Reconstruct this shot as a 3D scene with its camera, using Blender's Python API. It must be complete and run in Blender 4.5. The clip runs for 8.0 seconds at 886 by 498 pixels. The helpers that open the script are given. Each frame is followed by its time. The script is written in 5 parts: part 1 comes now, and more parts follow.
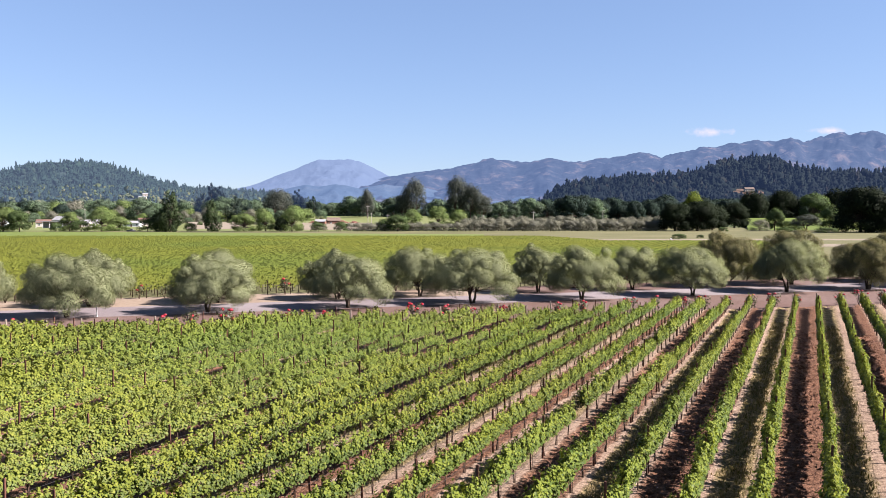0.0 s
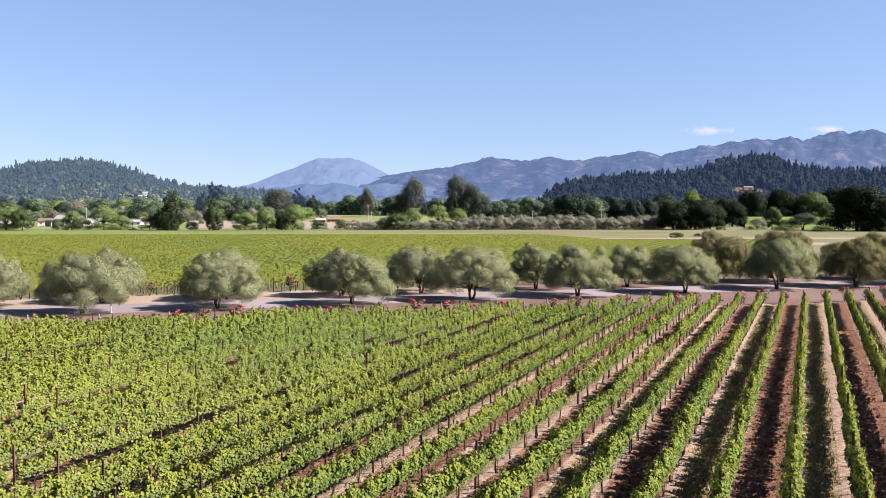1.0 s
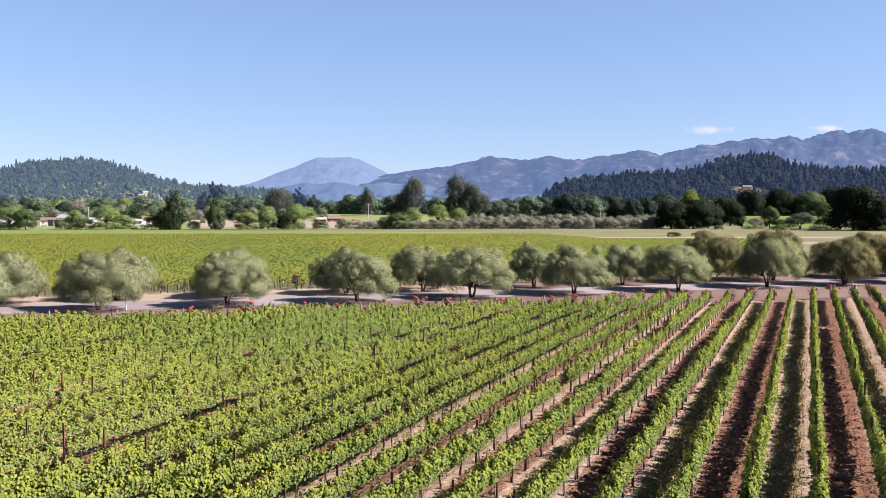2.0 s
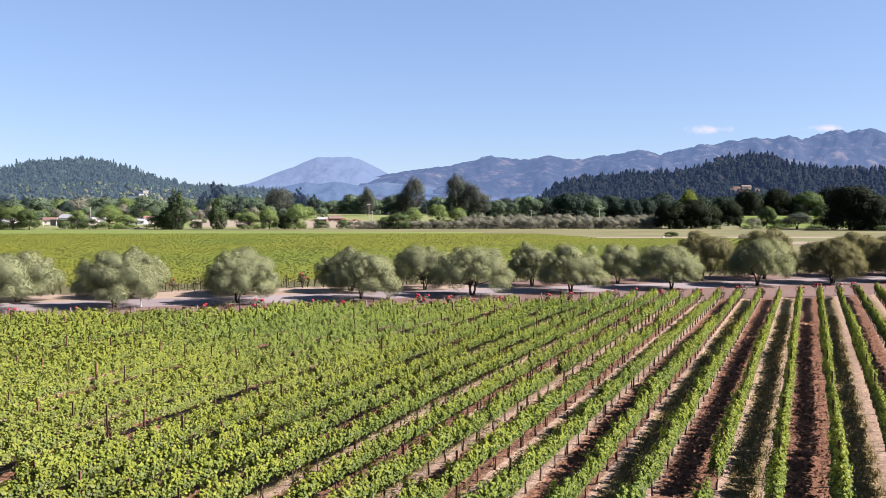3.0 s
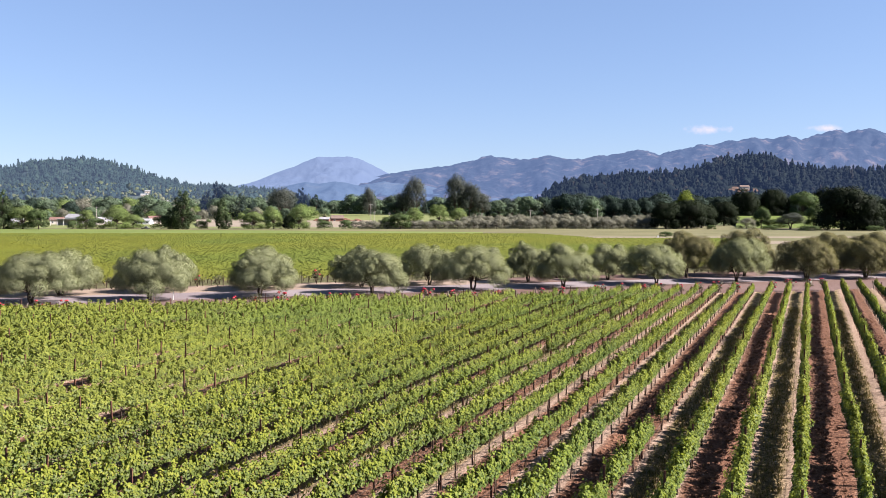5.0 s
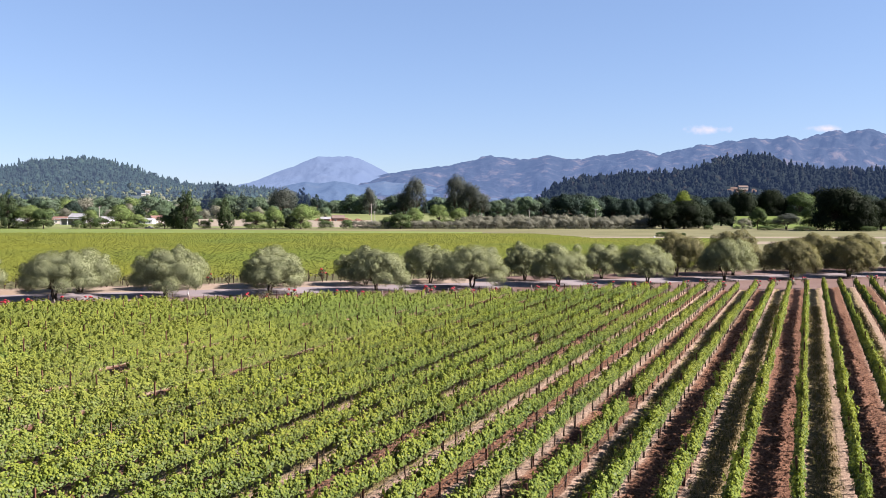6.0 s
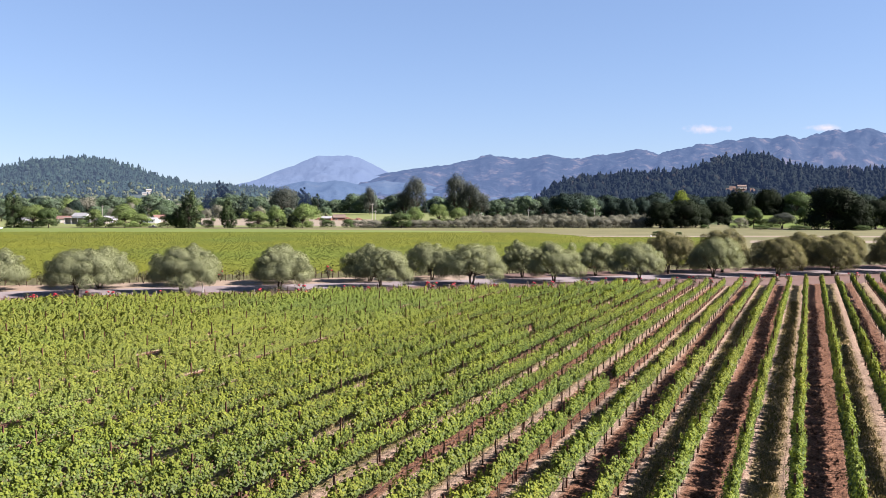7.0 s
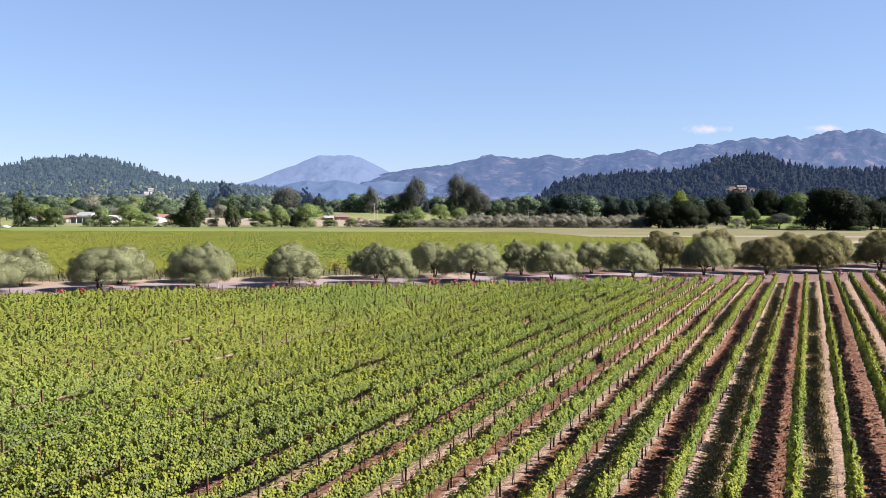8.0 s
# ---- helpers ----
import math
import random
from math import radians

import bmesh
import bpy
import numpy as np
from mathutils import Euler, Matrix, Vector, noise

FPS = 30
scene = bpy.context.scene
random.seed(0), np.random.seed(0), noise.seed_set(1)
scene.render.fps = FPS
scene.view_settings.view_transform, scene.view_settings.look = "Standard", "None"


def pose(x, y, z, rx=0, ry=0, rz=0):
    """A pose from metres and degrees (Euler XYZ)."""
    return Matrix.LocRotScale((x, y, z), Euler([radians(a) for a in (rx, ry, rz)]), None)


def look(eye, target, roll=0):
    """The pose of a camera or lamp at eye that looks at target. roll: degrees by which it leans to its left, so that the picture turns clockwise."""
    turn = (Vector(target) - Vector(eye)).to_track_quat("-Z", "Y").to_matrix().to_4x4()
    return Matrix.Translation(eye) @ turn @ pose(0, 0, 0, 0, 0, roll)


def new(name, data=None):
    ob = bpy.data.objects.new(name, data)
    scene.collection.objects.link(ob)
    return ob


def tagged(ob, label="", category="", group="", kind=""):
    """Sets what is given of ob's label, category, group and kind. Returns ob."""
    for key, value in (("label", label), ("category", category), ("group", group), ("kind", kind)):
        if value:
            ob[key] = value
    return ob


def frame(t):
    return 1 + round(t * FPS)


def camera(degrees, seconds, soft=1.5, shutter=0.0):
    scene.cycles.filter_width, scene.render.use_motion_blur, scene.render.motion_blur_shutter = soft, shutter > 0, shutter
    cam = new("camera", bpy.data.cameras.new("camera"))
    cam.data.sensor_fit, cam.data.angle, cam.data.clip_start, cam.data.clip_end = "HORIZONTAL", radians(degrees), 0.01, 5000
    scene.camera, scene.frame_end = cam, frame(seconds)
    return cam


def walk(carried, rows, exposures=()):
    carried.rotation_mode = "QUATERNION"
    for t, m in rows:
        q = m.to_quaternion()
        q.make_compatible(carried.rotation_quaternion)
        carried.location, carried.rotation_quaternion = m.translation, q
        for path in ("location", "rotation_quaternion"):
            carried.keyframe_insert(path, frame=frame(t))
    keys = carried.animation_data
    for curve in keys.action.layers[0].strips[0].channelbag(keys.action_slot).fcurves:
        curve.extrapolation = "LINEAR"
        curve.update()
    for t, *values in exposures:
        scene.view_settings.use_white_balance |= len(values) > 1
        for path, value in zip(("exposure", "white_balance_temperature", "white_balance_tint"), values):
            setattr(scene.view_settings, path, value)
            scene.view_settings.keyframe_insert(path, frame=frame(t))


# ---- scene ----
cam = camera(56.7, 8.0, soft=0.7)
PATH = [
    (0, (-3.082, -0.580, 10.190), (-3.8852, 1.2495, 10.1012), -0.00),
    (0.5, (-2.479, -2.101, 10.272), (-3.2817, -0.2714, 10.1807), -0.00),
    (1, (-1.876, -3.636, 10.348), (-2.6781, -1.8062, 10.2556), 0.00),
    (1.5, (-1.245, -5.259, 10.421), (-2.0466, -3.4291, 10.3274), 0.00),
    (3, (0.719, -10.499, 10.729), (-0.0817, -8.6688, 10.6335), -0.00),
    (3.5, (1.499, -12.454, 10.781), (0.6992, -10.6234, 10.6853), -0.00),
    (4, (2.271, -14.594, 10.844), (1.4712, -12.7634, 10.7482), -0.00),
    (4.5, (3.142, -16.952, 10.918), (2.3418, -15.1216, 10.8220), -0.00),
    (6, (6.249, -24.602, 11.316), (5.4492, -22.7715, 11.2190), 0.10),
    (6.5, (7.341, -27.269, 11.396), (6.5414, -25.4384, 11.2983), 0.10),
    (7, (8.429, -30.062, 11.470), (7.6299, -28.2313, 11.3709), 0.10),
    (7.5, (9.515, -32.957, 11.523), (8.7157, -31.1264, 11.4231), 0.20),
    (8, (10.619, -35.804, 11.594), (9.8182, -33.9740, 11.4942), 0.20),
]
walk(cam, [(t, look(eye, target, roll)) for t, eye, target, roll in PATH], exposures=((0.0, 2.36, 6250, 23), (8.0, 2.36, 6250, 23)))

# ---- world and light ----
SUN_AZ, SUN_EL = radians(77.0), radians(37.0)      # from +y towards +x, above the horizon
world = bpy.data.worlds.new("sky")
scene.world = world
world.use_nodes = True
wn = world.node_tree.nodes
sky = wn.new("ShaderNodeTexSky")
sky.sky_type, sky.sun_disc = "NISHITA", False
sky.sun_elevation, sky.sun_rotation = SUN_EL, SUN_AZ
sky.altitude, sky.air_density, sky.dust_density, sky.ozone_density = 60, 0.95, 0.05, 5.0
wn["Background"].inputs["Strength"].default_value = 0.0312
even = wn.new("ShaderNodeGamma")                   # a little less glare towards the horizon
even.inputs[1].default_value = 0.60
tone = wn.new("ShaderNodeMix")
tone.data_type, tone.blend_type = "RGBA", "MULTIPLY"
tone.inputs["Factor"].default_value, tone.inputs[7].default_value = 1.0, (1.44, 1.66, 1.87, 1)
world.node_tree.links.new(sky.outputs[0], even.inputs[0])
world.node_tree.links.new(even.outputs[0], tone.inputs[6])
world.node_tree.links.new(tone.outputs[2], wn["Background"].inputs["Color"])
sun = new("sun", bpy.data.lights.new("sun", "SUN"))
sun.data.energy, sun.data.angle, sun.data.color = 5.0, radians(0.53), (1.0, 0.94, 0.84)
to_sun = Vector((math.sin(SUN_AZ) * math.cos(SUN_EL), math.cos(SUN_AZ) * math.cos(SUN_EL), math.sin(SUN_EL)))
sun.matrix_world = Matrix.Translation((0, 0, 60)) @ to_sun.to_track_quat("Z", "Y").to_matrix().to_4x4()


# ---- materials ----
def material(name, rough=0.8, spec=0.3):
    m = bpy.data.materials.new(name)
    m.use_nodes = True
    b = m.node_tree.nodes["Principled BSDF"]
    b.inputs["Roughness"].default_value = rough
    b.inputs["Specular IOR Level"].default_value = spec
    return m, m.node_tree.nodes, m.node_tree.links, b


def ramp(nodes, stops):
    r = nodes.new("ShaderNodeValToRGB")
    els = r.color_ramp.elements
    while len(els) < len(stops):
        els.new(0.5)
    for e, (p, c) in zip(els, stops):
        e.position, e.color = p, (*c, 1)
    return r


def noise_of(nodes, links, scale, detail=4.0, rough=0.6, coords=None):
    n = nodes.new("ShaderNodeTexNoise")
    n.inputs["Scale"].default_value, n.inputs["Detail"].default_value, n.inputs["Roughness"].default_value = scale, detail, rough
    if coords is None:
        coords = nodes.new("ShaderNodeNewGeometry").outputs["Position"]
    links.new(coords, n.inputs["Vector"])
    return n


def mix(nodes, links, fac, a, b, mode="MIX"):
    m = nodes.new("ShaderNodeMix")
    m.data_type, m.blend_type = "RGBA", mode
    for socket, value in ((m.inputs["Factor"], fac), (m.inputs[6], a), (m.inputs[7], b)):
        if isinstance(value, (int, float)):
            socket.default_value = value
        elif isinstance(value, tuple):
            socket.default_value = (*value, 1)
        else:
            links.new(value, socket)
    return m.outputs[2]


def bumped(nodes, links, b, height, strength, distance):
    n = nodes.new("ShaderNodeBump")
    n.inputs["Strength"].default_value, n.inputs["Distance"].default_value = strength, distance
    links.new(height, n.inputs["Height"])
    links.new(n.outputs[0], b.inputs["Normal"])


def leafy(name, stops, through_light=0.3, rough=0.5, spec=0.25, patch=0.35, patch_scale=0.25, hue=(0.9, 1.0, 0.8), block_scale=0.0, haze_glow=None):
    """Foliage: a colour for each leaf from a ramp, larger patches, and light that shines through."""
    m, n, l, b = material(name, rough, spec)
    geo = n.new("ShaderNodeNewGeometry")
    r = ramp(n, stops)
    l.new(geo.outputs["Random Per Island"], r.inputs[0])
    big = noise_of(n, l, patch_scale, 3.0)
    pr = ramp(n, [(0.35, (1 - patch, 1 - patch, 1 - patch)), (0.65, hue)])
    l.new(big.outputs["Fac"], pr.inputs[0])
    col = mix(n, l, 1.0, r.outputs[0], pr.outputs[0], "MULTIPLY")
    if block_scale:
        block = noise_of(n, l, block_scale, 2.0)
        br = ramp(n, [(0.38, (0.86, 0.94, 1.0)), (0.54, (1.05, 1.0, 0.95))])
        l.new(block.outputs["Fac"], br.inputs[0])
        col = mix(n, l, 1.0, col, br.outputs[0], "MULTIPLY")
    l.new(col, b.inputs["Base Color"])
    if haze_glow:                                        # haze put in as glow: hill woods and valley pines
        b.inputs["Emission Color"].default_value, b.inputs["Emission Strength"].default_value = (*haze_glow, 1), 1.0
    t = n.new("ShaderNodeBsdfTranslucent")
    l.new(mix(n, l, 1.0, col, (1.0, 1.0, 0.55), "MULTIPLY"), t.inputs["Color"])
    s = n.new("ShaderNodeMixShader")
    s.inputs[0].default_value = through_light
    l.new(b.outputs[0], s.inputs[1])
    l.new(t.outputs[0], s.inputs[2])
    l.new(s.outputs[0], n["Material Output"].inputs["Surface"])
    return m


def plain(name, colour, other=None, scale=3.0, rough=0.8, spec=0.2, bump=0.0, metal=0.0):
    m, n, l, b = material(name, rough, spec)
    b.inputs["Metallic"].default_value = metal
    other = other or tuple(c * 0.65 for c in colour)
    t = noise_of(n, l, scale, 6.0, 0.65)
    r = ramp(n, [(0.35, other), (0.65, colour)])
    l.new(t.outputs["Fac"], r.inputs[0])
    l.new(r.outputs[0], b.inputs["Base Color"])
    if bump:
        bumped(n, l, b, t.outputs["Fac"], 0.6, bump)
    return m


VINE_LEAF = leafy("vine_leaf", [(0.0, (0.0583, 0.0894, 0.0192)), (0.5, (0.0845, 0.1164, 0.0228)), (1.0, (0.1196, 0.1462, 0.0311))],
                  0.34, 0.5, 0.12, 0.2, 0.12, (1.04, 1.04, 0.9), 0.03)
UPPER_VINE_LEAF = leafy("upper_vine_leaf", [(0.0, (0.0985, 0.1257, 0.0215)), (0.5, (0.1278, 0.1558, 0.0276)), (1.0, (0.1650, 0.1886, 0.0398))],
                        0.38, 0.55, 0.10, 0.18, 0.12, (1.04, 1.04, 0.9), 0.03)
DEEP_VINE_LEAF = leafy("deep_vine_leaf", [(0.0, (0.0394, 0.0641, 0.0124)), (0.5, (0.0571, 0.0834, 0.0147)), (1.0, (0.0808, 0.1048, 0.0200))],
                  0.34, 0.5, 0.12, 0.2, 0.12, (1.04, 1.04, 0.9), 0.03)
DEEP_UPPER_LEAF = leafy("deep_upper_leaf", [(0.0, (0.0888, 0.1134, 0.0158)), (0.5, (0.1152, 0.1405, 0.0203)), (1.0, (0.1486, 0.1701, 0.0293))],
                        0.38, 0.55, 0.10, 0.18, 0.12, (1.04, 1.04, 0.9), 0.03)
FAR_VINE_LEAF = leafy("far_vine_leaf", [(0.0, (0.0622, 0.0775, 0.0133)), (0.6, (0.0769, 0.0928, 0.0157)), (1.0, (0.0925, 0.1072, 0.0209))],
                      0.25, 0.8, 0.08, 0.12, 0.05, (1.04, 1.0, 0.85), 0.012)
OLIVE_LEAF = leafy("olive_leaf", [(0.0, (0.1284, 0.1450, 0.0736)), (0.5, (0.1673, 0.1850, 0.1005)), (1.0, (0.2086, 0.2230, 0.1324))], 0.2, 0.8, 0.03, 0.2, 0.5, (1.0, 1.0, 1.0))
TAN_OLIVE_LEAF = leafy("tan_olive_leaf", [(0.0, (0.0865, 0.0929, 0.0443)), (0.55, (0.1245, 0.1245, 0.0633)), (0.8, (0.1497, 0.1371, 0.0760)), (1.0, (0.1846, 0.1562, 0.0929))], 0.2, 0.8, 0.03, 0.2, 0.4, (1.0, 0.97, 0.92))
DEEP_LEAF = leafy("deep_leaf", [(0.0, (0.0202, 0.0302, 0.0144)), (0.6, (0.0331, 0.0475, 0.0223)), (1.0, (0.0518, 0.0684, 0.0324))], 0.2, 0.8, 0.05, 0.3, 0.2)
BROAD_LEAF = leafy("broad_leaf", [(0.0, (0.046, 0.066, 0.028)), (0.6, (0.060, 0.084, 0.036)), (1.0, (0.078, 0.102, 0.046))], 0.25, 0.8, 0.05, 0.3, 0.2)
BRIGHT_LEAF = leafy("bright_leaf", [(0.0, (0.0889, 0.1208, 0.0433)), (0.6, (0.1117, 0.1459, 0.0547)), (1.0, (0.1391, 0.1710, 0.0684))], 0.3, 0.8, 0.05, 0.25, 0.2)
YELLOW_LEAF = leafy("yellow_leaf", [(0.0, (0.0623, 0.0836, 0.0104)), (1.0, (0.1199, 0.1393, 0.0292))], 0.3, 0.8, 0.05, 0.25, 0.2)
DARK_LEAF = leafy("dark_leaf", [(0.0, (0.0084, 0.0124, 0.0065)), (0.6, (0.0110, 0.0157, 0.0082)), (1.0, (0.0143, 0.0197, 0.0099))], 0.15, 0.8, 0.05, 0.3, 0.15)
# haze painted into the leaf colour of trees far up the valley
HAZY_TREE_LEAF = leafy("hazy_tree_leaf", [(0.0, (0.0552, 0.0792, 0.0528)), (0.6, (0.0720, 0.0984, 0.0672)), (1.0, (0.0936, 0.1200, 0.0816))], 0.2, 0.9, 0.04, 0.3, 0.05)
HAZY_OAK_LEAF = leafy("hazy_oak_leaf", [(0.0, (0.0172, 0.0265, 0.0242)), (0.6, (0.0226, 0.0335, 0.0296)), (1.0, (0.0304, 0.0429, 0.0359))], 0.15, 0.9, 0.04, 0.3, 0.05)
GREY_LEAF = leafy("grey_leaf", [(0.0, (0.118, 0.122, 0.096)), (0.6, (0.140, 0.142, 0.114)), (1.0, (0.165, 0.164, 0.132))], 0.2, 0.8, 0.05, 0.25, 0.1, (1.0, 0.98, 0.92))
# lightened and blued: haze put into the tall trees' leaf colour
BROWN_LEAF = leafy("brown_leaf", [(0.0, (0.0344, 0.0432, 0.0381)), (0.6, (0.0508, 0.0607, 0.0515)), (1.0, (0.0689, 0.0773, 0.0627))], 0.2, 0.8, 0.05, 0.25, 0.15, (1.0, 0.95, 0.9))
# bluish leaf colours and glow stand in for haze on these woods
FIR_LEAF = leafy("fir_leaf", [(0.0, (0.0027, 0.0053, 0.0058)), (0.6, (0.0043, 0.0078, 0.0079)), (0.9, (0.0063, 0.0101, 0.0088)), (1.0, (0.0117, 0.0115, 0.0100))], 0.05, 0.9, 0.03, 0.3, 0.012, (1.25, 1.1, 0.9), haze_glow=(0.0034, 0.0060, 0.0125))
HAZE_FIR_LEAF = leafy("far_fir_leaf", [(0.0, (0.0077, 0.0162, 0.0153)), (0.7, (0.0108, 0.0209, 0.0182)), (1.0, (0.0162, 0.0265, 0.0193))], 0.05, 0.9, 0.05, 0.3, 0.008, (1.1, 1.1, 0.95), haze_glow=(0.0136, 0.0195, 0.0292))
HAZE_WOOD_LEAF = leafy("far_wood_leaf", [(0.0, (0.028, 0.038, 0.020)), (0.6, (0.046, 0.058, 0.030)), (1.0, (0.075, 0.078, 0.046))], 0.1, 0.9, 0.05, 0.3, 0.008, (1.1, 1.05, 0.95), haze_glow=(0.0090, 0.0140, 0.0180))
BARK = plain("bark", (0.0618, 0.0475, 0.0356), (0.0238, 0.019, 0.0143), 9.0, 0.95, 0.1, 0.03)
VINE_WOOD = plain("vine_wood", (0.0475, 0.0309, 0.0214), (0.0166, 0.0104, 0.0076), 14.0, 0.95, 0.1, 0.02)
RUST = plain("rusted_steel", (0.105, 0.040, 0.024), (0.045, 0.019, 0.012), 20.0, 0.75, 0.3, 0.004, 0.15)
HOSE = plain("black_hose", (0.0086, 0.0081, 0.0076), (0.0048, 0.0048, 0.0048), 30.0, 0.5, 0.4)
STEEL_WIRE = plain("wire", (0.1188, 0.1188, 0.1188), (0.057, 0.057, 0.057), 30.0, 0.4, 0.5, 0.0, 0.8)
POST_WOOD = plain("weathered_post", (0.1613, 0.1375, 0.1094), (0.0857, 0.0665, 0.0523), 12.0, 0.9, 0.2, 0.01)
WHITE_PAINT = plain("white_paint", (0.576, 0.576, 0.5616), (0.4464, 0.4392, 0.4176), 4.0, 0.6, 0.3)
DARK_PAINT = plain("dark_paint", (0.018, 0.020, 0.024), (0.012, 0.013, 0.016), 5.0, 0.3, 0.5)
ROSE_RED = plain("rose_petal", (0.27, 0.006, 0.018), (0.15, 0.003, 0.008), 12.0, 0.6, 0.3)


def soil_material():
    """Strips of ground between the vine rows: tilled earth and mown straw in turn, roots of the vines in bare soil."""
    m, n, l, b = material("vineyard_soil", 0.95, 0.1)
    pos = n.new("ShaderNodeTexCoord").outputs["Object"]
    sep = n.new("ShaderNodeSeparateXYZ")
    l.new(pos, sep.inputs[0])

    def maths(op, a, c=0.0, d=0.0):
        k = n.new("ShaderNodeMath")
        k.operation = op
        for s, v in zip(k.inputs, (a, c, d)):
            if isinstance(v, (int, float)):
                s.default_value = v
            else:
                l.new(v, s)
        return k.outputs[0]

    wob = noise_of(n, l, 0.7, 3.0, 0.6, pos)
    x = maths("ADD", sep.outputs[0], maths("MULTIPLY", maths("SUBTRACT", wob.outputs["Fac"], 0.5), 0.5))
    cell = maths("FLOOR", maths("DIVIDE", x, ROW))
    odd = maths("MODULO", maths("ADD", cell, 1000.0), 2.0)
    per = n.new("ShaderNodeTexWhiteNoise")
    per.noise_dimensions = "1D"
    l.new(maths("ADD", cell, 0.37), per.inputs["W"])
    fine = noise_of(n, l, 6.0, 10.0, 0.82, pos)
    mid = noise_of(n, l, 0.9, 5.0, 0.6, pos)
    tilled = ramp(n, [(0.38, (0.004, 0.0022, 0.0014)), (0.5, (0.082, 0.043, 0.026)), (0.66, (0.29, 0.160, 0.096))])
    l.new(fine.outputs["Fac"], tilled.inputs[0])
    red = mix(n, l, maths("MULTIPLY", per.outputs[0], 0.5), tilled.outputs[0], mix(n, l, fine.outputs["Fac"], (0.010, 0.004, 0.002), (0.21, 0.098, 0.056)))
    straw = ramp(n, [(0.36, (0.020, 0.015, 0.006)), (0.5, (0.130, 0.098, 0.045)), (0.66, (0.36, 0.27, 0.15))])
    l.new(fine.outputs["Fac"], straw.inputs[0])
    green = ramp(n, [(0.42, (0, 0, 0)), (0.62, (1, 1, 1))])
    l.new(mid.outputs["Fac"], green.inputs[0])
    grass = mix(n, l, maths("MULTIPLY", green.outputs[0], 0.7), straw.outputs[0], (0.046, 0.040, 0.012))
    bare = ramp(n, [(0.34, (0.045, 0.028, 0.020)), (0.5, (0.190, 0.134, 0.095)), (0.68, (0.35, 0.262, 0.192))])
    l.new(fine.outputs["Fac"], bare.inputs[0])
    across = maths("FRACT", maths("DIVIDE", x, ROW))
    swept = ramp(n, [(0.0, (1, 1, 1)), (0.10, (1, 1, 1)), (0.18, (0, 0, 0)), (0.64, (0, 0, 0)), (0.84, (1, 1, 1))])
    l.new(across, swept.inputs[0])
    grass = mix(n, l, swept.outputs[0], grass, bare.outputs[0])
    under = ramp(n, [(0.0, (0.45, 0.45, 0.45)), (0.10, (0, 0, 0)), (0.90, (0, 0, 0)), (1.0, (0.45, 0.45, 0.45))])
    l.new(across, under.inputs[0])
    red = mix(n, l, under.outputs[0], red, bare.outputs[0])
    aisle = mix(n, l, odd, red, grass)
    l.new(aisle, b.inputs["Base Color"])
    h = maths("ADD", maths("MULTIPLY", fine.outputs["Fac"], 1.0), maths("MULTIPLY", mid.outputs["Fac"], 0.6))
    bumped(n, l, b, h, 1.0, 0.15)
    return m


def ground_material(name, stops, scale, patch, bump=0.05):
    m, n, l, b = material(name, 0.95, 0.1)
    fine = noise_of(n, l, scale, 8.0, 0.7)
    big = noise_of(n, l, scale * 0.03, 4.0, 0.6)
    r = ramp(n, stops)
    l.new(fine.outputs["Fac"], r.inputs[0])
    p = ramp(n, [(0.4, patch), (0.62, (1, 1, 1))])
    l.new(big.outputs["Fac"], p.inputs[0])
    l.new(mix(n, l, 1.0, r.outputs[0], p.outputs[0], "MULTIPLY"), b.inputs["Base Color"])
    bumped(n, l, b, fine.outputs["Fac"], 0.7, bump)
    return m


FIELD = Matrix.Translation((0, 18, 0)) @ Matrix.Rotation(radians(-0.45), 4, "Z") @ Matrix.Translation((0, -18, 0))     # how the near rows lie
ROW, POST_GAP, VINE_GAP = 2.134, 7.32, 1.83        # seven feet by twenty-four, four vines to a span
SOIL = soil_material()
ROAD = ground_material("gravel_road", [(0.3, (0.105, 0.091, 0.091)), (0.6, (0.145, 0.128, 0.128)), (0.8, (0.185, 0.166, 0.164))], 3.0, (0.85, 0.82, 0.82))
VERGE = ground_material("bare_verge", [(0.3, (0.120, 0.094, 0.070)), (0.6, (0.185, 0.150, 0.115)), (0.8, (0.24, 0.20, 0.155))], 2.0, (0.86, 0.80, 0.74))
RED_VERGE = ground_material("red_verge", [(0.3, (0.062, 0.042, 0.035)), (0.6, (0.102, 0.070, 0.059)), (0.8, (0.145, 0.106, 0.090))], 2.0, (0.82, 0.74, 0.70))
MEADOW = ground_material("dry_meadow", [(0.3, (0.0688, 0.0651, 0.0294)), (0.6, (0.1015, 0.0950, 0.0478)), (0.85, (0.1462, 0.1320, 0.0791))], 0.9, (0.75, 0.8, 0.72))
GREEN_MEADOW = ground_material("green_meadow", [(0.3, (0.058, 0.080, 0.018)), (0.6, (0.088, 0.110, 0.028)), (0.85, (0.128, 0.142, 0.048))], 0.35, (0.8, 0.85, 0.75))
LAWN = ground_material("green_field", [(0.3, (0.0480, 0.0685, 0.0120)), (0.7, (0.0790, 0.1028, 0.0207))], 0.3, (0.85, 0.9, 0.8))
PALE_GREEN = ground_material("pale_green_field", [(0.3, (0.078, 0.092, 0.030)), (0.7, (0.112, 0.122, 0.050))], 0.3, (0.85, 0.88, 0.8))
PALE_TRACK = ground_material("pale_track", [(0.3, (0.115, 0.096, 0.070)), (0.7, (0.175, 0.153, 0.118))], 1.0, (0.9, 0.88, 0.85))
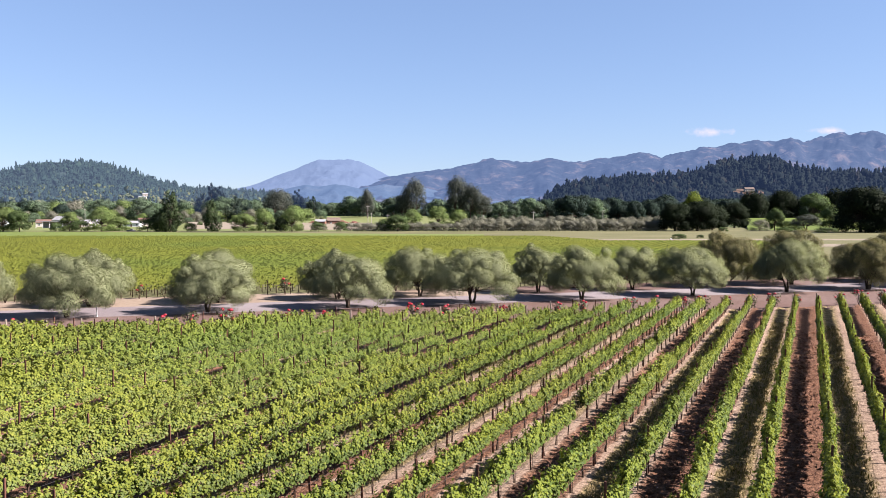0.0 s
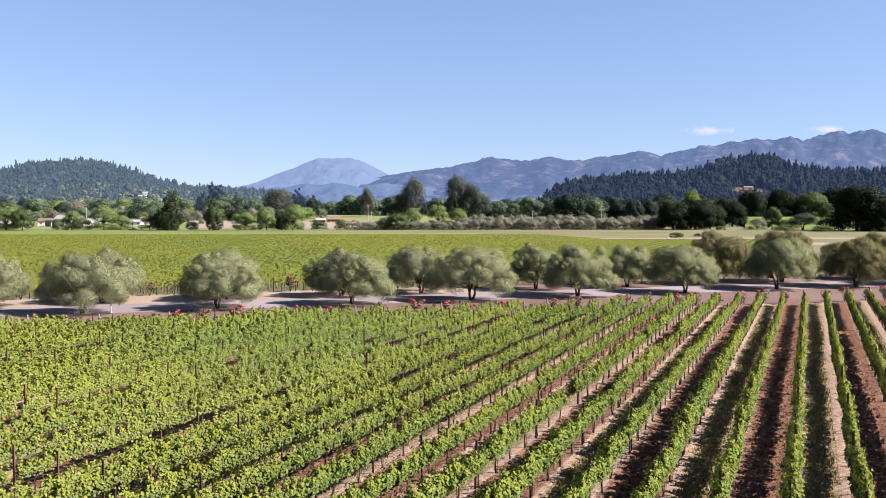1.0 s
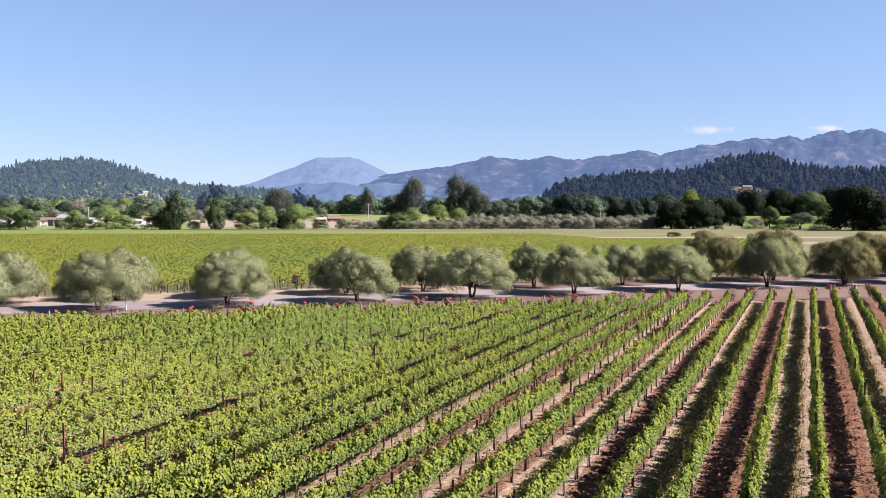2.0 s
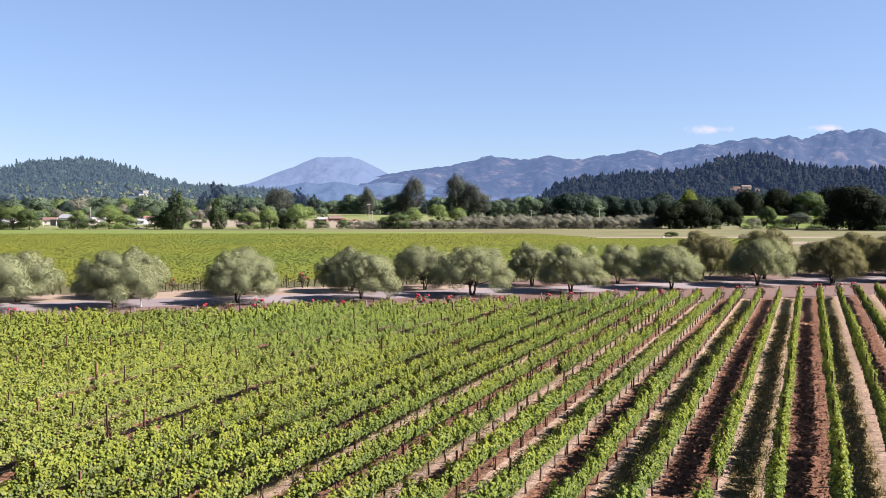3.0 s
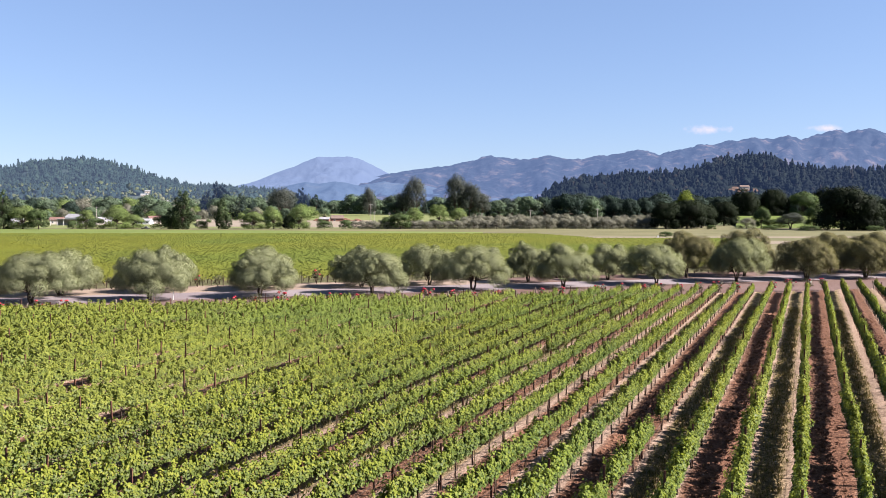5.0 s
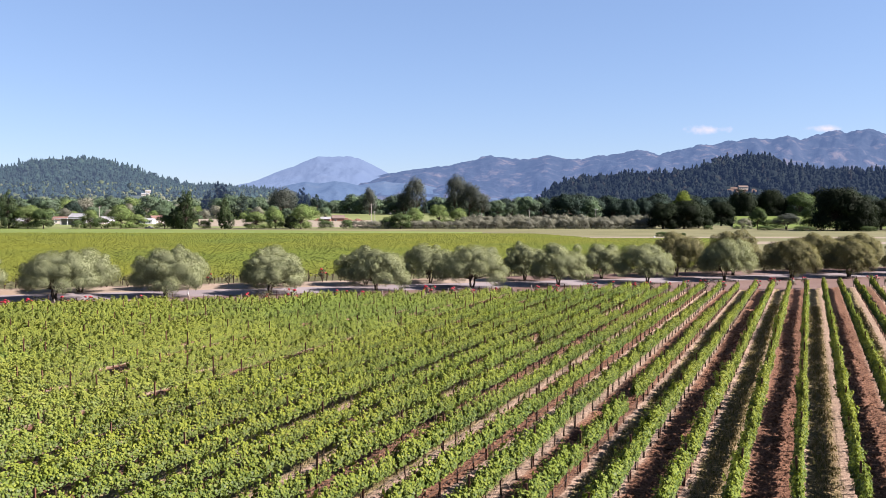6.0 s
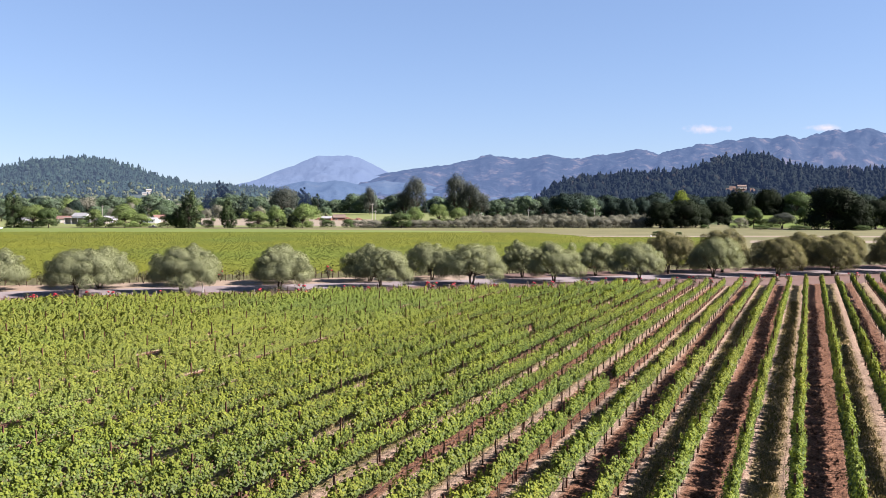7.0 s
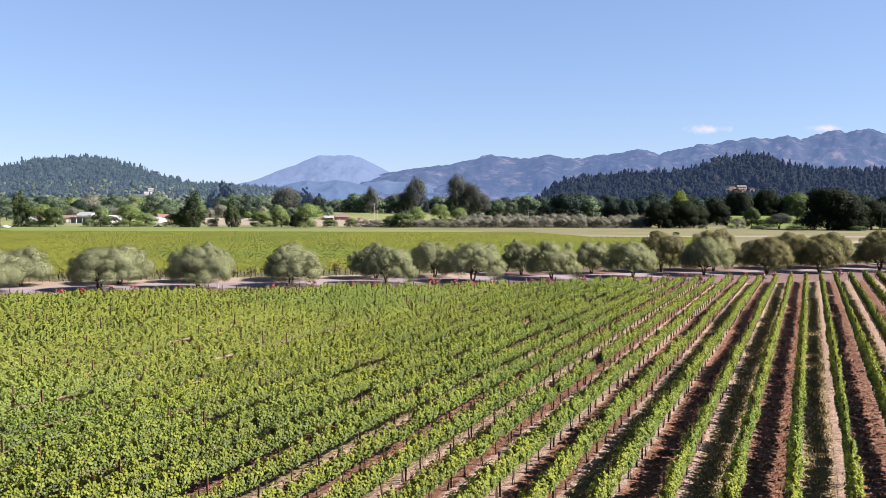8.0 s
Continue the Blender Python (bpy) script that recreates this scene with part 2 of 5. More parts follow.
PLAIN = ground_material("valley_floor", [(0.3, (0.0285, 0.0404, 0.0143)), (0.7, (0.057, 0.0713, 0.0261))], 0.05, (0.7, 0.75, 0.7))


# ---- mesh helpers ----
def np_mesh(name, verts, faces, normals=None, mat=None, smooth=False):
    """A mesh from arrays: verts (n, 3), faces (m, k) with k corners each."""
    me = bpy.data.meshes.new(name)
    faces = np.asarray(faces, np.int32)
    k = faces.shape[1]
    me.vertices.add(len(verts))
    me.vertices.foreach_set("co", np.asarray(verts, np.float32).ravel())
    me.loops.add(faces.size)
    me.loops.foreach_set("vertex_index", faces.ravel())
    me.polygons.add(len(faces))
    me.polygons.foreach_set("loop_start", np.arange(len(faces), dtype=np.int32) * k)
    me.polygons.foreach_set("use_smooth", np.full(len(faces), smooth))
    me.update(calc_edges=True)
    if normals is not None:
        me.polygons.foreach_set("use_smooth", np.full(len(faces), True))
        me.normals_split_custom_set_from_vertices(np.asarray(normals, np.float32))
    if mat:
        me.materials.append(mat)
    return me


def joined(parts):
    """Vertices and faces, and normals where all have them, of several pieces in one."""
    vs, fs, ns, at = [], [], [], 0
    for v, f, *rest in parts:
        vs.append(v)
        fs.append(np.asarray(f) + at)
        ns += [q for q in rest if q is not None]
        at += len(v)
    return np.concatenate(vs), np.concatenate(fs), np.concatenate(ns) if len(ns) == len(vs) else None


def bm_mesh(name, bm, mat, smooth=False):
    me = bpy.data.meshes.new(name)
    bm.to_mesh(me)
    bm.free()
    for p in me.polygons:
        p.use_smooth = smooth
    me.materials.append(mat)
    return me


def thing(name, m=None, label="", category="", group="", kind=""):
    ob = new(name)
    ob.empty_display_size = 0.3
    if m is not None:
        ob.matrix_world = m
    return tagged(ob, label, category, group, kind)


def part(name, mesh, parent, m=None, label="", kind=""):
    ob = new(name, mesh)
    ob.parent = parent
    if m is not None:
        ob.matrix_basis = m
    return tagged(ob, label, kind=kind)


def lattice(seed):
    return np.random.RandomState(seed).rand(64, 64)


def smooth_noise(x, y, seed=0, octaves=3):
    """Value noise of arrays x, y, about -1 to 1."""
    out, amp, total = 0.0, 1.0, 0.0
    for o in range(octaves):
        g = lattice(seed + o)
        i, j = np.floor(x).astype(int), np.floor(y).astype(int)
        u, v = x - i, y - j
        u, v = u * u * (3 - 2 * u), v * v * (3 - 2 * v)
        a, b2, c, d = g[i % 64, j % 64], g[(i + 1) % 64, j % 64], g[i % 64, (j + 1) % 64], g[(i + 1) % 64, (j + 1) % 64]
        out = out + amp * ((a * (1 - u) + b2 * u) * (1 - v) + (c * (1 - u) + d * u) * v)
        total += amp
        amp *= 0.5
        x, y = x * 2.03 + 11.7, y * 2.03 + 5.3
    return 2 * out / total - 1


def unit(a):
    return a / np.maximum(np.linalg.norm(a, axis=1, keepdims=True), 1e-9)


def leaves(rng, centres, normals, size, narrow=0.9, fold=0.25, droop=0.6, bulk=None, soft=0.6):
    """A folded leaf at each centre: two triangles that share the midrib, shaded partly by the bulk of the foliage."""
    n = len(centres)
    nor = unit(normals)
    down = np.tile(np.array([[0.0, 0.0, -1.0]]), (n, 1)) * droop + rng.normal(0, 0.6, (n, 3))
    tip = unit(down - nor * np.sum(down * nor, 1, keepdims=True))
    side = np.cross(nor, tip)
    s = (size * rng.uniform(0.65, 1.25, (n, 1)))
    v0 = centres - tip * s * 0.5
    v2 = centres + tip * s * 0.5
    v1 = centres - tip * s * 0.08 + side * s * 0.5 * narrow + nor * s * fold
    v3 = centres - tip * s * 0.08 - side * s * 0.5 * narrow + nor * s * fold
    verts = np.stack([v0, v1, v2, v3], 1).reshape(-1, 3)
    base = np.arange(n)[:, None] * 4
    faces = np.concatenate([base + np.array([[0, 2, 1]]), base + np.array([[0, 3, 2]])], 1).reshape(-1, 3)
    if bulk is None:
        return verts, faces, None
    lit = unit(unit(bulk) * soft + nor * (1 - soft))
    return verts, faces, np.repeat(lit, 4, 0)


def tube(points, radii, sides=6):
    """A tapering round stem along points."""
    pts = np.asarray(points, float)
    n = len(pts)
    d = unit(np.gradient(pts, axis=0))
    ref = np.where(np.abs(d[:, 2:3]) > 0.9, np.array([[1.0, 0, 0]]), np.array([[0, 0, 1.0]]))
    a = unit(np.cross(d, ref))
    b2 = np.cross(d, a)
    ang = np.arange(sides) * 2 * np.pi / sides
    ring = a[:, None] * np.cos(ang)[None, :, None] + b2[:, None] * np.sin(ang)[None, :, None]
    v = (pts[:, None] + ring * np.asarray(radii)[:, None, None]).reshape(-1, 3)
    f = []
    for i in range(n - 1):
        for k in range(sides):
            k2 = (k + 1) % sides
            f.append((i * sides + k, i * sides + k2, (i + 1) * sides + k2, (i + 1) * sides + k))
    if sides > 3:
        f.append(tuple((n - 1) * sides + k for k in (0, 1, 2, 3)))
    return v, np.array(f)


def box(x0, y0, z0, x1, y1, z1):
    v = np.array([(x, y, z) for z in (z0, z1) for y in (y0, y1) for x in (x0, x1)], float)
    f = np.array([(0, 2, 3, 1), (4, 5, 7, 6), (0, 1, 5, 4), (2, 6, 7, 3), (0, 4, 6, 2), (1, 3, 7, 5)])
    return v, f


# ---- the plan: one line of olives runs slantwise past the ends of the vine rows ----
OLIVE_DIR = Vector((0.752, 0.659, 0))              # along the road
ROAD_OUT = Vector((-0.659, 0.752, 0))              # across it, away from the near vines
OLIVE_0 = Vector((-27.1, 94.6, 0))


def by_road(along, out, z=0.0):
    return OLIVE_0 + OLIVE_DIR * along + ROAD_OUT * out + Vector((0, 0, z))


def row_end(x):
    """Where the near row at x ends before the road."""
    return 96.4 + 0.848 * x


VIEW = Vector((-0.402, 0.916, 0))                  # the way that the valley is looked along, and across it
ACROSS = Vector((0.916, 0.402, 0))
HUB = Vector((3.1, -17.0, 10.9))


def far_place(depth, a, e=None):
    """A place depth metres up the valley, at slope a across and e above the eye; on the ground with no e."""
    p = HUB + VIEW * depth + ACROSS * (a * depth)
    p.z = 0.0 if e is None else HUB.z + e * depth
    return p


# ---- ground ----
def sheet(name, corners, z, mat, label, parts_x=1, parts_y=1, rise=0.0):
    """A one-layer sheet of ground between four corners; rise lifts its far side to fit the view."""
    c = [Vector((p[0], p[1], z + (rise if i > 1 else 0.0))) for i, p in enumerate(corners)]
    us, vs = np.linspace(0, 1, parts_x + 1), np.linspace(0, 1, parts_y + 1)
    verts = np.array([((c[0] * (1 - u) + c[1] * u) * (1 - v) + (c[3] * (1 - u) + c[2] * u) * v)[:] for v in vs for u in us])
    w = parts_x + 1
    faces = [(j * w + i, j * w + i + 1, (j + 1) * w + i + 1, (j + 1) * w + i) for j in range(parts_y) for i in range(parts_x)]
    return tagged(new(name, np_mesh(name, verts, faces, mat=mat)), label, "ground", kind="structure")


def ground():
    n = 48
    ang = np.arange(n) * 2 * np.pi / n
    rings = [0.0, 60, 200, 600, 1500, 3000, 4700]
    v = [(0, 100, 0)]
    for r in rings[1:]:
        v += [(r * math.cos(a), 100 + r * math.sin(a), 0.0) for a in ang]
    tri = [(0, 1 + i, 1 + (i + 1) % n) for i in range(n)]
    quads = []
    for k in range(len(rings) - 2):
        for i in range(n):
            a, b2 = 1 + k * n + i, 1 + k * n + (i + 1) % n
            quads += [(a, a + n, b2 + n), (a, b2 + n, b2)]
    me = np_mesh("ground", np.array(v), np.array(tri + quads), mat=PLAIN)
    tagged(new("ground", me), "flat valley floor of dry and green grass", "ground", kind="structure")


ground()
# tilled soil under the near vines, with real clods and furrows on the open side
FIELD_X0, FIELD_X1, FIELD_Y0 = -112.0, 56.0, -64.0


def vineyard_soil():
    xs = np.concatenate([np.arange(FIELD_X0, -22.0, 1.07), np.arange(-22.0, 30.0, 0.27), np.arange(30.0, FIELD_X1, 1.07)])
    ts = np.linspace(0, 1, 400)
    X = np.repeat(xs[None, :], len(ts), 0)
    end = row_end(X) + 2.0
    Y = FIELD_Y0 + (end - FIELD_Y0) * ts[:, None]
    tilled = (np.floor(X / ROW) % 2 == 0)
    across = (X / ROW) % 1.0
    berm = 0.10 * np.cos(2 * np.pi * across)
    rough_ground = smooth_noise(X * 2.4, Y * 2.1, 3, 3) * np.where(tilled, 0.13, 0.045)
    Z = 0.06 + berm * 0.6 + rough_ground + smooth_noise(X * 0.2, Y * 0.2, 9, 2) * 0.05
    h, w = X.shape
    idx = np.arange(h * w).reshape(h, w)
    f = np.stack([idx[:-1, :-1], idx[:-1, 1:], idx[1:, 1:], idx[1:, :-1]], -1).reshape(-1, 4)
    me = np_mesh("vineyard_soil", np.stack([X, Y, np.maximum(Z, 0.015)], -1).reshape(-1, 3), f, mat=SOIL, smooth=True)
    soil = new("vineyard_soil", me)
    soil.matrix_world = FIELD
    tagged(soil, "strips of tilled brown earth and mown straw between vine rows", "soil", kind="structure")


vineyard_soil()


def road_sheet(name, out0, out1, z, mat, label, a0=-170, a1=190):
    return sheet(name, [by_road(a0, out0), by_road(a1, out0), by_road(a1, out1), by_road(a0, out1)], z, mat, label, 40, 2)


road_sheet("verge", -17.5, 17.0, 0.012, VERGE, "bare sandy verge beside a gravel road")
road_sheet("verge", -17.0, 16.5, 0.018, RED_VERGE, "bare reddish dirt verge beside a gravel road", a0=-4)
road_sheet("verge", -17.2, -0.8, 0.024, RED_VERGE, "trodden reddish dirt between road and vine rows")
road_sheet("road", -1.5, 7.0, 0.03, ROAD, "grey gravel farm road between olive trees")
sheet("meadow", [(-420, 250), (200, 215), (230, 640), (-300, 560)], 0.012, MEADOW, "mown dry meadow behind the vineyard")

# ---- near vines ----
def vine_foliage(rng, n, size, length=VINE_GAP, soft=0.5):
    """Leaves of a vine: a full hedge round the wires, and shoots of unlike length that rise and lean out of it."""
    y = rng.uniform(-length / 2 - 0.08, length / 2 + 0.08, n)
    t = rng.beta(1.35, 1.25, n)
    bulge = 0.85 + 0.3 * np.sin(y * 5.1 + rng.uniform(0, 6)) * np.cos(y * 2.3 + rng.uniform(0, 6))
    z = 0.79 + t * (0.72 + 0.14 * np.sin(y * 7.0 + rng.uniform(0, 6)))
    half = (0.12 + 0.16 * np.sin(np.pi * np.clip(t * 0.85 + 0.1, 0, 1))) * bulge
    s = rng.choice([-1.0, 1.0], n)
    x = s * half * rng.uniform(0.35, 1.15, n)
    count = int(9 * length)
    root = rng.uniform(-length / 2, length / 2, count)
    reach, lean, bend = rng.uniform(0.45, 1.12, count), rng.normal(0, 0.15, count), rng.normal(0, 0.16, count)
    which, up = rng.randint(0, count, n), rng.uniform(0.1, 1.0, n) ** 0.8
    shoot = rng.rand(n) < 0.45
    spread = 0.10 - 0.05 * up
    z = np.where(shoot, 0.85 + reach[which] * up + rng.normal(0, 0.03, n), z)
    x = np.where(shoot, lean[which] * up + rng.normal(0, 1, n) * spread, x)
    y = np.where(shoot, root[which] + bend[which] * up + rng.normal(0, 1, n) * spread, y)
    s = np.where(shoot, np.sign(x), s)
    c = np.stack([x, y, z], 1)
    nor = np.stack([s * 0.9, np.zeros(n), np.full(n, 0.75)], 1) + rng.normal(0, 0.42, (n, 3))
    bulk = np.stack([x / 0.25, np.zeros(n), 0.25 + 1.4 * (z - 0.79)], 1) + rng.normal(0, 0.15, (n, 3))
    # share of the lighter yellow-green leaf colour grows with height
    upper = rng.rand(n) < np.clip((z - 1.0) / 0.62, 0.06, 0.8)
    return (*leaves(rng, c, nor, size, 0.95, 0.16, 0.8, bulk, soft), np.repeat(upper.astype(np.int32), 2))


def vine_mesh(name, verts, faces, normals, upper, deep):
    """Darker leaves low, yellow-green ones mostly high: the rows' dark lower sides put into leaf colour; deep: the
    darker planting.
    """
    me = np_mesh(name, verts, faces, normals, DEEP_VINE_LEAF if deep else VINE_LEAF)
    me.materials.append(DEEP_UPPER_LEAF if deep else UPPER_VINE_LEAF)
    me.polygons.foreach_set("material_index", upper)
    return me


def vine_trunk(rng):
    pts = [(rng.normal(0, 0.02), rng.normal(0, 0.03), -0.05 + 0.28 * k) for k in range(4)]
    stem = tube(pts, np.linspace(0.048, 0.03, 4), 4)
    top = pts[-1]
    arms = [tube([top, (0, s * 0.3, 0.86), (0, s * 0.88, 0.88)], [0.028, 0.022, 0.014], 3) for s in (-1, 1)]
    return joined([stem, *arms, box(0.05, -0.008, -0.05, 0.064, 0.006, 1.3)])


rng = np.random.RandomState(5)
NEAR_ARRAYS = [vine_foliage(rng, 1200, 0.118) for _ in range(8)]
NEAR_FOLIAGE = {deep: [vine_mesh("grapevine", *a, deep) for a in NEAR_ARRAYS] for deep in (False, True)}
FAR_FOLIAGE = [vine_foliage(rng, 560, 0.16, soft=0.8) for _ in range(10)]
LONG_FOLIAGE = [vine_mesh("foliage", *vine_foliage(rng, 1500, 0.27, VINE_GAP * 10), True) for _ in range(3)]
TRUNK_ARRAYS = [vine_trunk(rng) for _ in range(5)]
TRUNKS = [np_mesh("trunk", v, f, mat=VINE_WOOD, smooth=True) for v, f, _ in TRUNK_ARRAYS]


def t_post():
    """A rusty steel T-post with its studs."""
    bits = [box(-0.042, -0.009, -0.1, 0.042, 0.009, 1.95), box(-0.009, 0.009, -0.1, 0.009, 0.06, 1.95)]
    return np_mesh("post", *joined(bits), mat=RUST)


POST = t_post()


def cable(y0, y1, x, z, r, sag, mat, name, step):
    n = max(2, int((y1 - y0) / step))
    ys = np.linspace(y0, y1, n + 1)
    pts = np.stack([np.full(n + 1, x), ys, z - sag * np.abs(np.sin(np.pi * ys / POST_GAP))], 1)
    return np_mesh(name, *tube(pts, np.full(n + 1, r), 4), mat=mat)


def row_start(x):
    """Where the row nears the camera's view and is built vine by vine; before that, coarse repeated stretches."""
    return max(-24.0, -12.0 + 0.42 * (x - 3), -46.0 - 0.782 * (x - 10.6))


def vine_row(index, rng):
    x = index * ROW
    deep = index >= -11                            # an older planting begins past a wider bare strip
    y1 = row_end(x) + rng.uniform(-0.6, 0.6)
    y0 = row_start(x)
    y0 = y1 - max(2, math.floor((y1 - y0) / VINE_GAP)) * VINE_GAP
    row = thing("vine_row", FIELD @ Matrix.Translation((x, y0, 0)), "long trellised row of deep green grapevines in dirt" if deep else "long trellised row of light green grapevines in dirt", "vine row", "vine rows")
    n = int(round((y1 - y0) / VINE_GAP))
    far_parts, far_trunks, far_upper = [], [], []
    for k in range(n):
        y = (k + 0.5) * VINE_GAP
        if rng.rand() < 0.006:                     # a vine has died and left a gap
            continue
        turn = Matrix.Rotation(math.pi if rng.rand() < 0.5 else 0.0, 4, "Z")
        weak = rng.rand() < (0.10 if deep else 0.2)
        vigour = float(smooth_noise(np.array([x / 3.1]), np.array([(y0 + y) / 11.0]), 77, 2)[0])
        grown = (0.87 if deep else 0.78 if index == -12 else 0.86) + 0.20 * vigour
        size = Matrix.Diagonal((rng.uniform(0.85, 1.2) * grown * (0.7 if weak else 1.0), 0.75 if weak else 1.0, rng.uniform(0.93, 1.06) * min(1.03, grown + (0.10 if deep else 0.04)) * (0.86 if weak else 1.0), 1))
        here = Matrix.Translation((rng.normal(0, 0.03), y, 0)) @ turn @ size
        if x > -42 and y0 + y < 58:
            vine = part("grapevine", NEAR_FOLIAGE[deep][rng.randint(8)], row, here)
            part("trunk", TRUNKS[rng.randint(5)], vine)
        else:
            v, f, lit, upper = FAR_FOLIAGE[rng.randint(10)]
            far_upper.append(upper)
            a = np.array(here)
            far_parts.append((v @ a[:3, :3].T + a[:3, 3], f, lit * np.array([[a[0, 0], a[1, 1], 1.0]])))
            tv, tf, _ = TRUNK_ARRAYS[rng.randint(5)]
            far_trunks.append((tv + np.array([[0, y, 0]]), tf))
    if far_parts:
        part("foliage", vine_mesh("foliage", *joined(far_parts), np.concatenate(far_upper), deep), row, kind="stuff")
        part("stem_line", np_mesh("stem_line", *joined(far_trunks), mat=VINE_WOOD), row, kind="stuff")
    back, stretch = y0, VINE_GAP * 10
    while back - FIELD_Y0 > stretch:
        part("foliage", LONG_FOLIAGE[rng.randint(3)], row, Matrix.Translation((0, back - y0 - stretch / 2, 0)), kind="stuff")
        back -= stretch
    first = math.ceil((back - 24.0) / POST_GAP) * POST_GAP + 24.0
    while first < y1:
        lean = pose(rng.normal(0, 0.02), first - y0, rng.uniform(-0.08, 0.05), rng.normal(0, 1.2), rng.normal(0, 1.2), rng.uniform(-8, 8))
        part("post", POST, row, lean)
        first += POST_GAP
    part("drip_hose", cable(back - y0, y1 - y0, 0.04, 0.50, 0.006, 0.02, HOSE, "drip_hose", 1.83), row, label="black drip hose")


rng = np.random.RandomState(11)
for index in range(-51, 25):
    vine_row(index, rng)

# ---- trees ----
def crown(rng, lobes, n, size, narrow=0.7, droop=0.3, shell=0.58, soft=0.9):
    """Leaves over the lobes of a crown; each lobe is (x, y, z, rx, ry, rz)."""
    lobes = np.asarray(lobes, float)
    area = lobes[:, 3] * lobes[:, 5]
    pick = rng.choice(len(lobes), n, p=area / area.sum())
    d = unit(rng.normal(0, 1, (n, 3)) + np.array([[0, 0, 0.25]]))
    r = rng.uniform(shell ** 2, 1.12, (n, 1)) ** 0.5
    r = r * (1 + rng.exponential(0.07, (n, 1)))
    c = lobes[pick, :3] + d * lobes[pick, 3:] * r
    bulk = d + unit(c - lobes[:, :3].mean(0)) * 0.5 + np.array([[0, 0, 0.15]])
    return leaves(rng, c, d + rng.normal(0, 0.32, (n, 3)) + np.array([[0, 0, 0.25]]), size, narrow, 0.12, droop, bulk, soft)


def limbs(rng, base, lobes, r0, stems=1, fork=0.3):
    """Trunk and limbs from the ground into the lobes."""
    out = []
    lobes = sorted(lobes, key=lambda q: q[2])
    height = max(q[2] for q in lobes)
    forks = []
    for s in range(stems):
        a = s * 2 * math.pi / stems + rng.uniform(0, 1)
        spread = 0.0 if stems == 1 else 0.35 * r0 * 4
        foot = (spread * 0.5 * math.cos(a), spread * 0.5 * math.sin(a), -0.15)
        knee = (spread * math.cos(a) + rng.normal(0, 0.1), spread * math.sin(a) + rng.normal(0, 0.1), height * fork * 0.5)
        top = (spread * 2.2 * math.cos(a), spread * 2.2 * math.sin(a), height * fork)
        out.append(tube([foot, ((foot[0] + knee[0]) / 2, (foot[1] + knee[1]) / 2, height * fork * 0.2), knee, top],
                        [r0 * 1.35, r0, r0 * 0.85, r0 * 0.7], 7))
        forks.append(top)
    for k, q in enumerate(lobes):
        f = min(forks, key=lambda p: (p[0] - q[0]) ** 2 + (p[1] - q[1]) ** 2)
        mid = ((f[0] + q[0]) / 2 + rng.normal(0, 0.1), (f[1] + q[1]) / 2 + rng.normal(0, 0.1), (f[2] * 0.6 + q[2] * 0.4))
        tip = tuple(f[i] + (q[i] - f[i]) * 0.8 for i in range(3))
        out.append(tube([f, mid, tip], [r0 * 0.42, r0 * 0.26, r0 * 0.06], 5))
    return joined(out)


def lobes_round(rng, width, height, low, count, flat=0.8, knob=1.0):
    """Lobes that fill a domed, slightly leaning crown of that width, from low up to height."""
    out, lean = [], rng.normal(0, 0.07, 2)
    for k in range(count):
        a = k * 2.4 + rng.uniform(-0.4, 0.4)
        q = math.sqrt((k + 0.5) / count)
        ring = q * width * 0.36
        top = low + (height - low) * (0.30 + 0.48 * math.sqrt(max(0.0, 1 - (q * 0.95) ** 2))) + rng.uniform(-0.06, 0.06) * height
        r = width * rng.uniform(0.15, 0.22) * knob
        out.append((ring * math.cos(a) + lean[0] * top, ring * math.sin(a) + lean[1] * top, top + rng.uniform(-0.05, 0.07) * height, r, r, r * flat))
    for k in range(count // 2):
        a = k * 2 * math.pi / (count // 2) + rng.uniform(-0.3, 0.3)
        r = width * rng.uniform(0.13, 0.18) * knob
        out.append((width * 0.36 * math.cos(a), width * 0.36 * math.sin(a), low + r * flat + rng.uniform(0, 0.15) * height, r, r, r * flat))
    return out


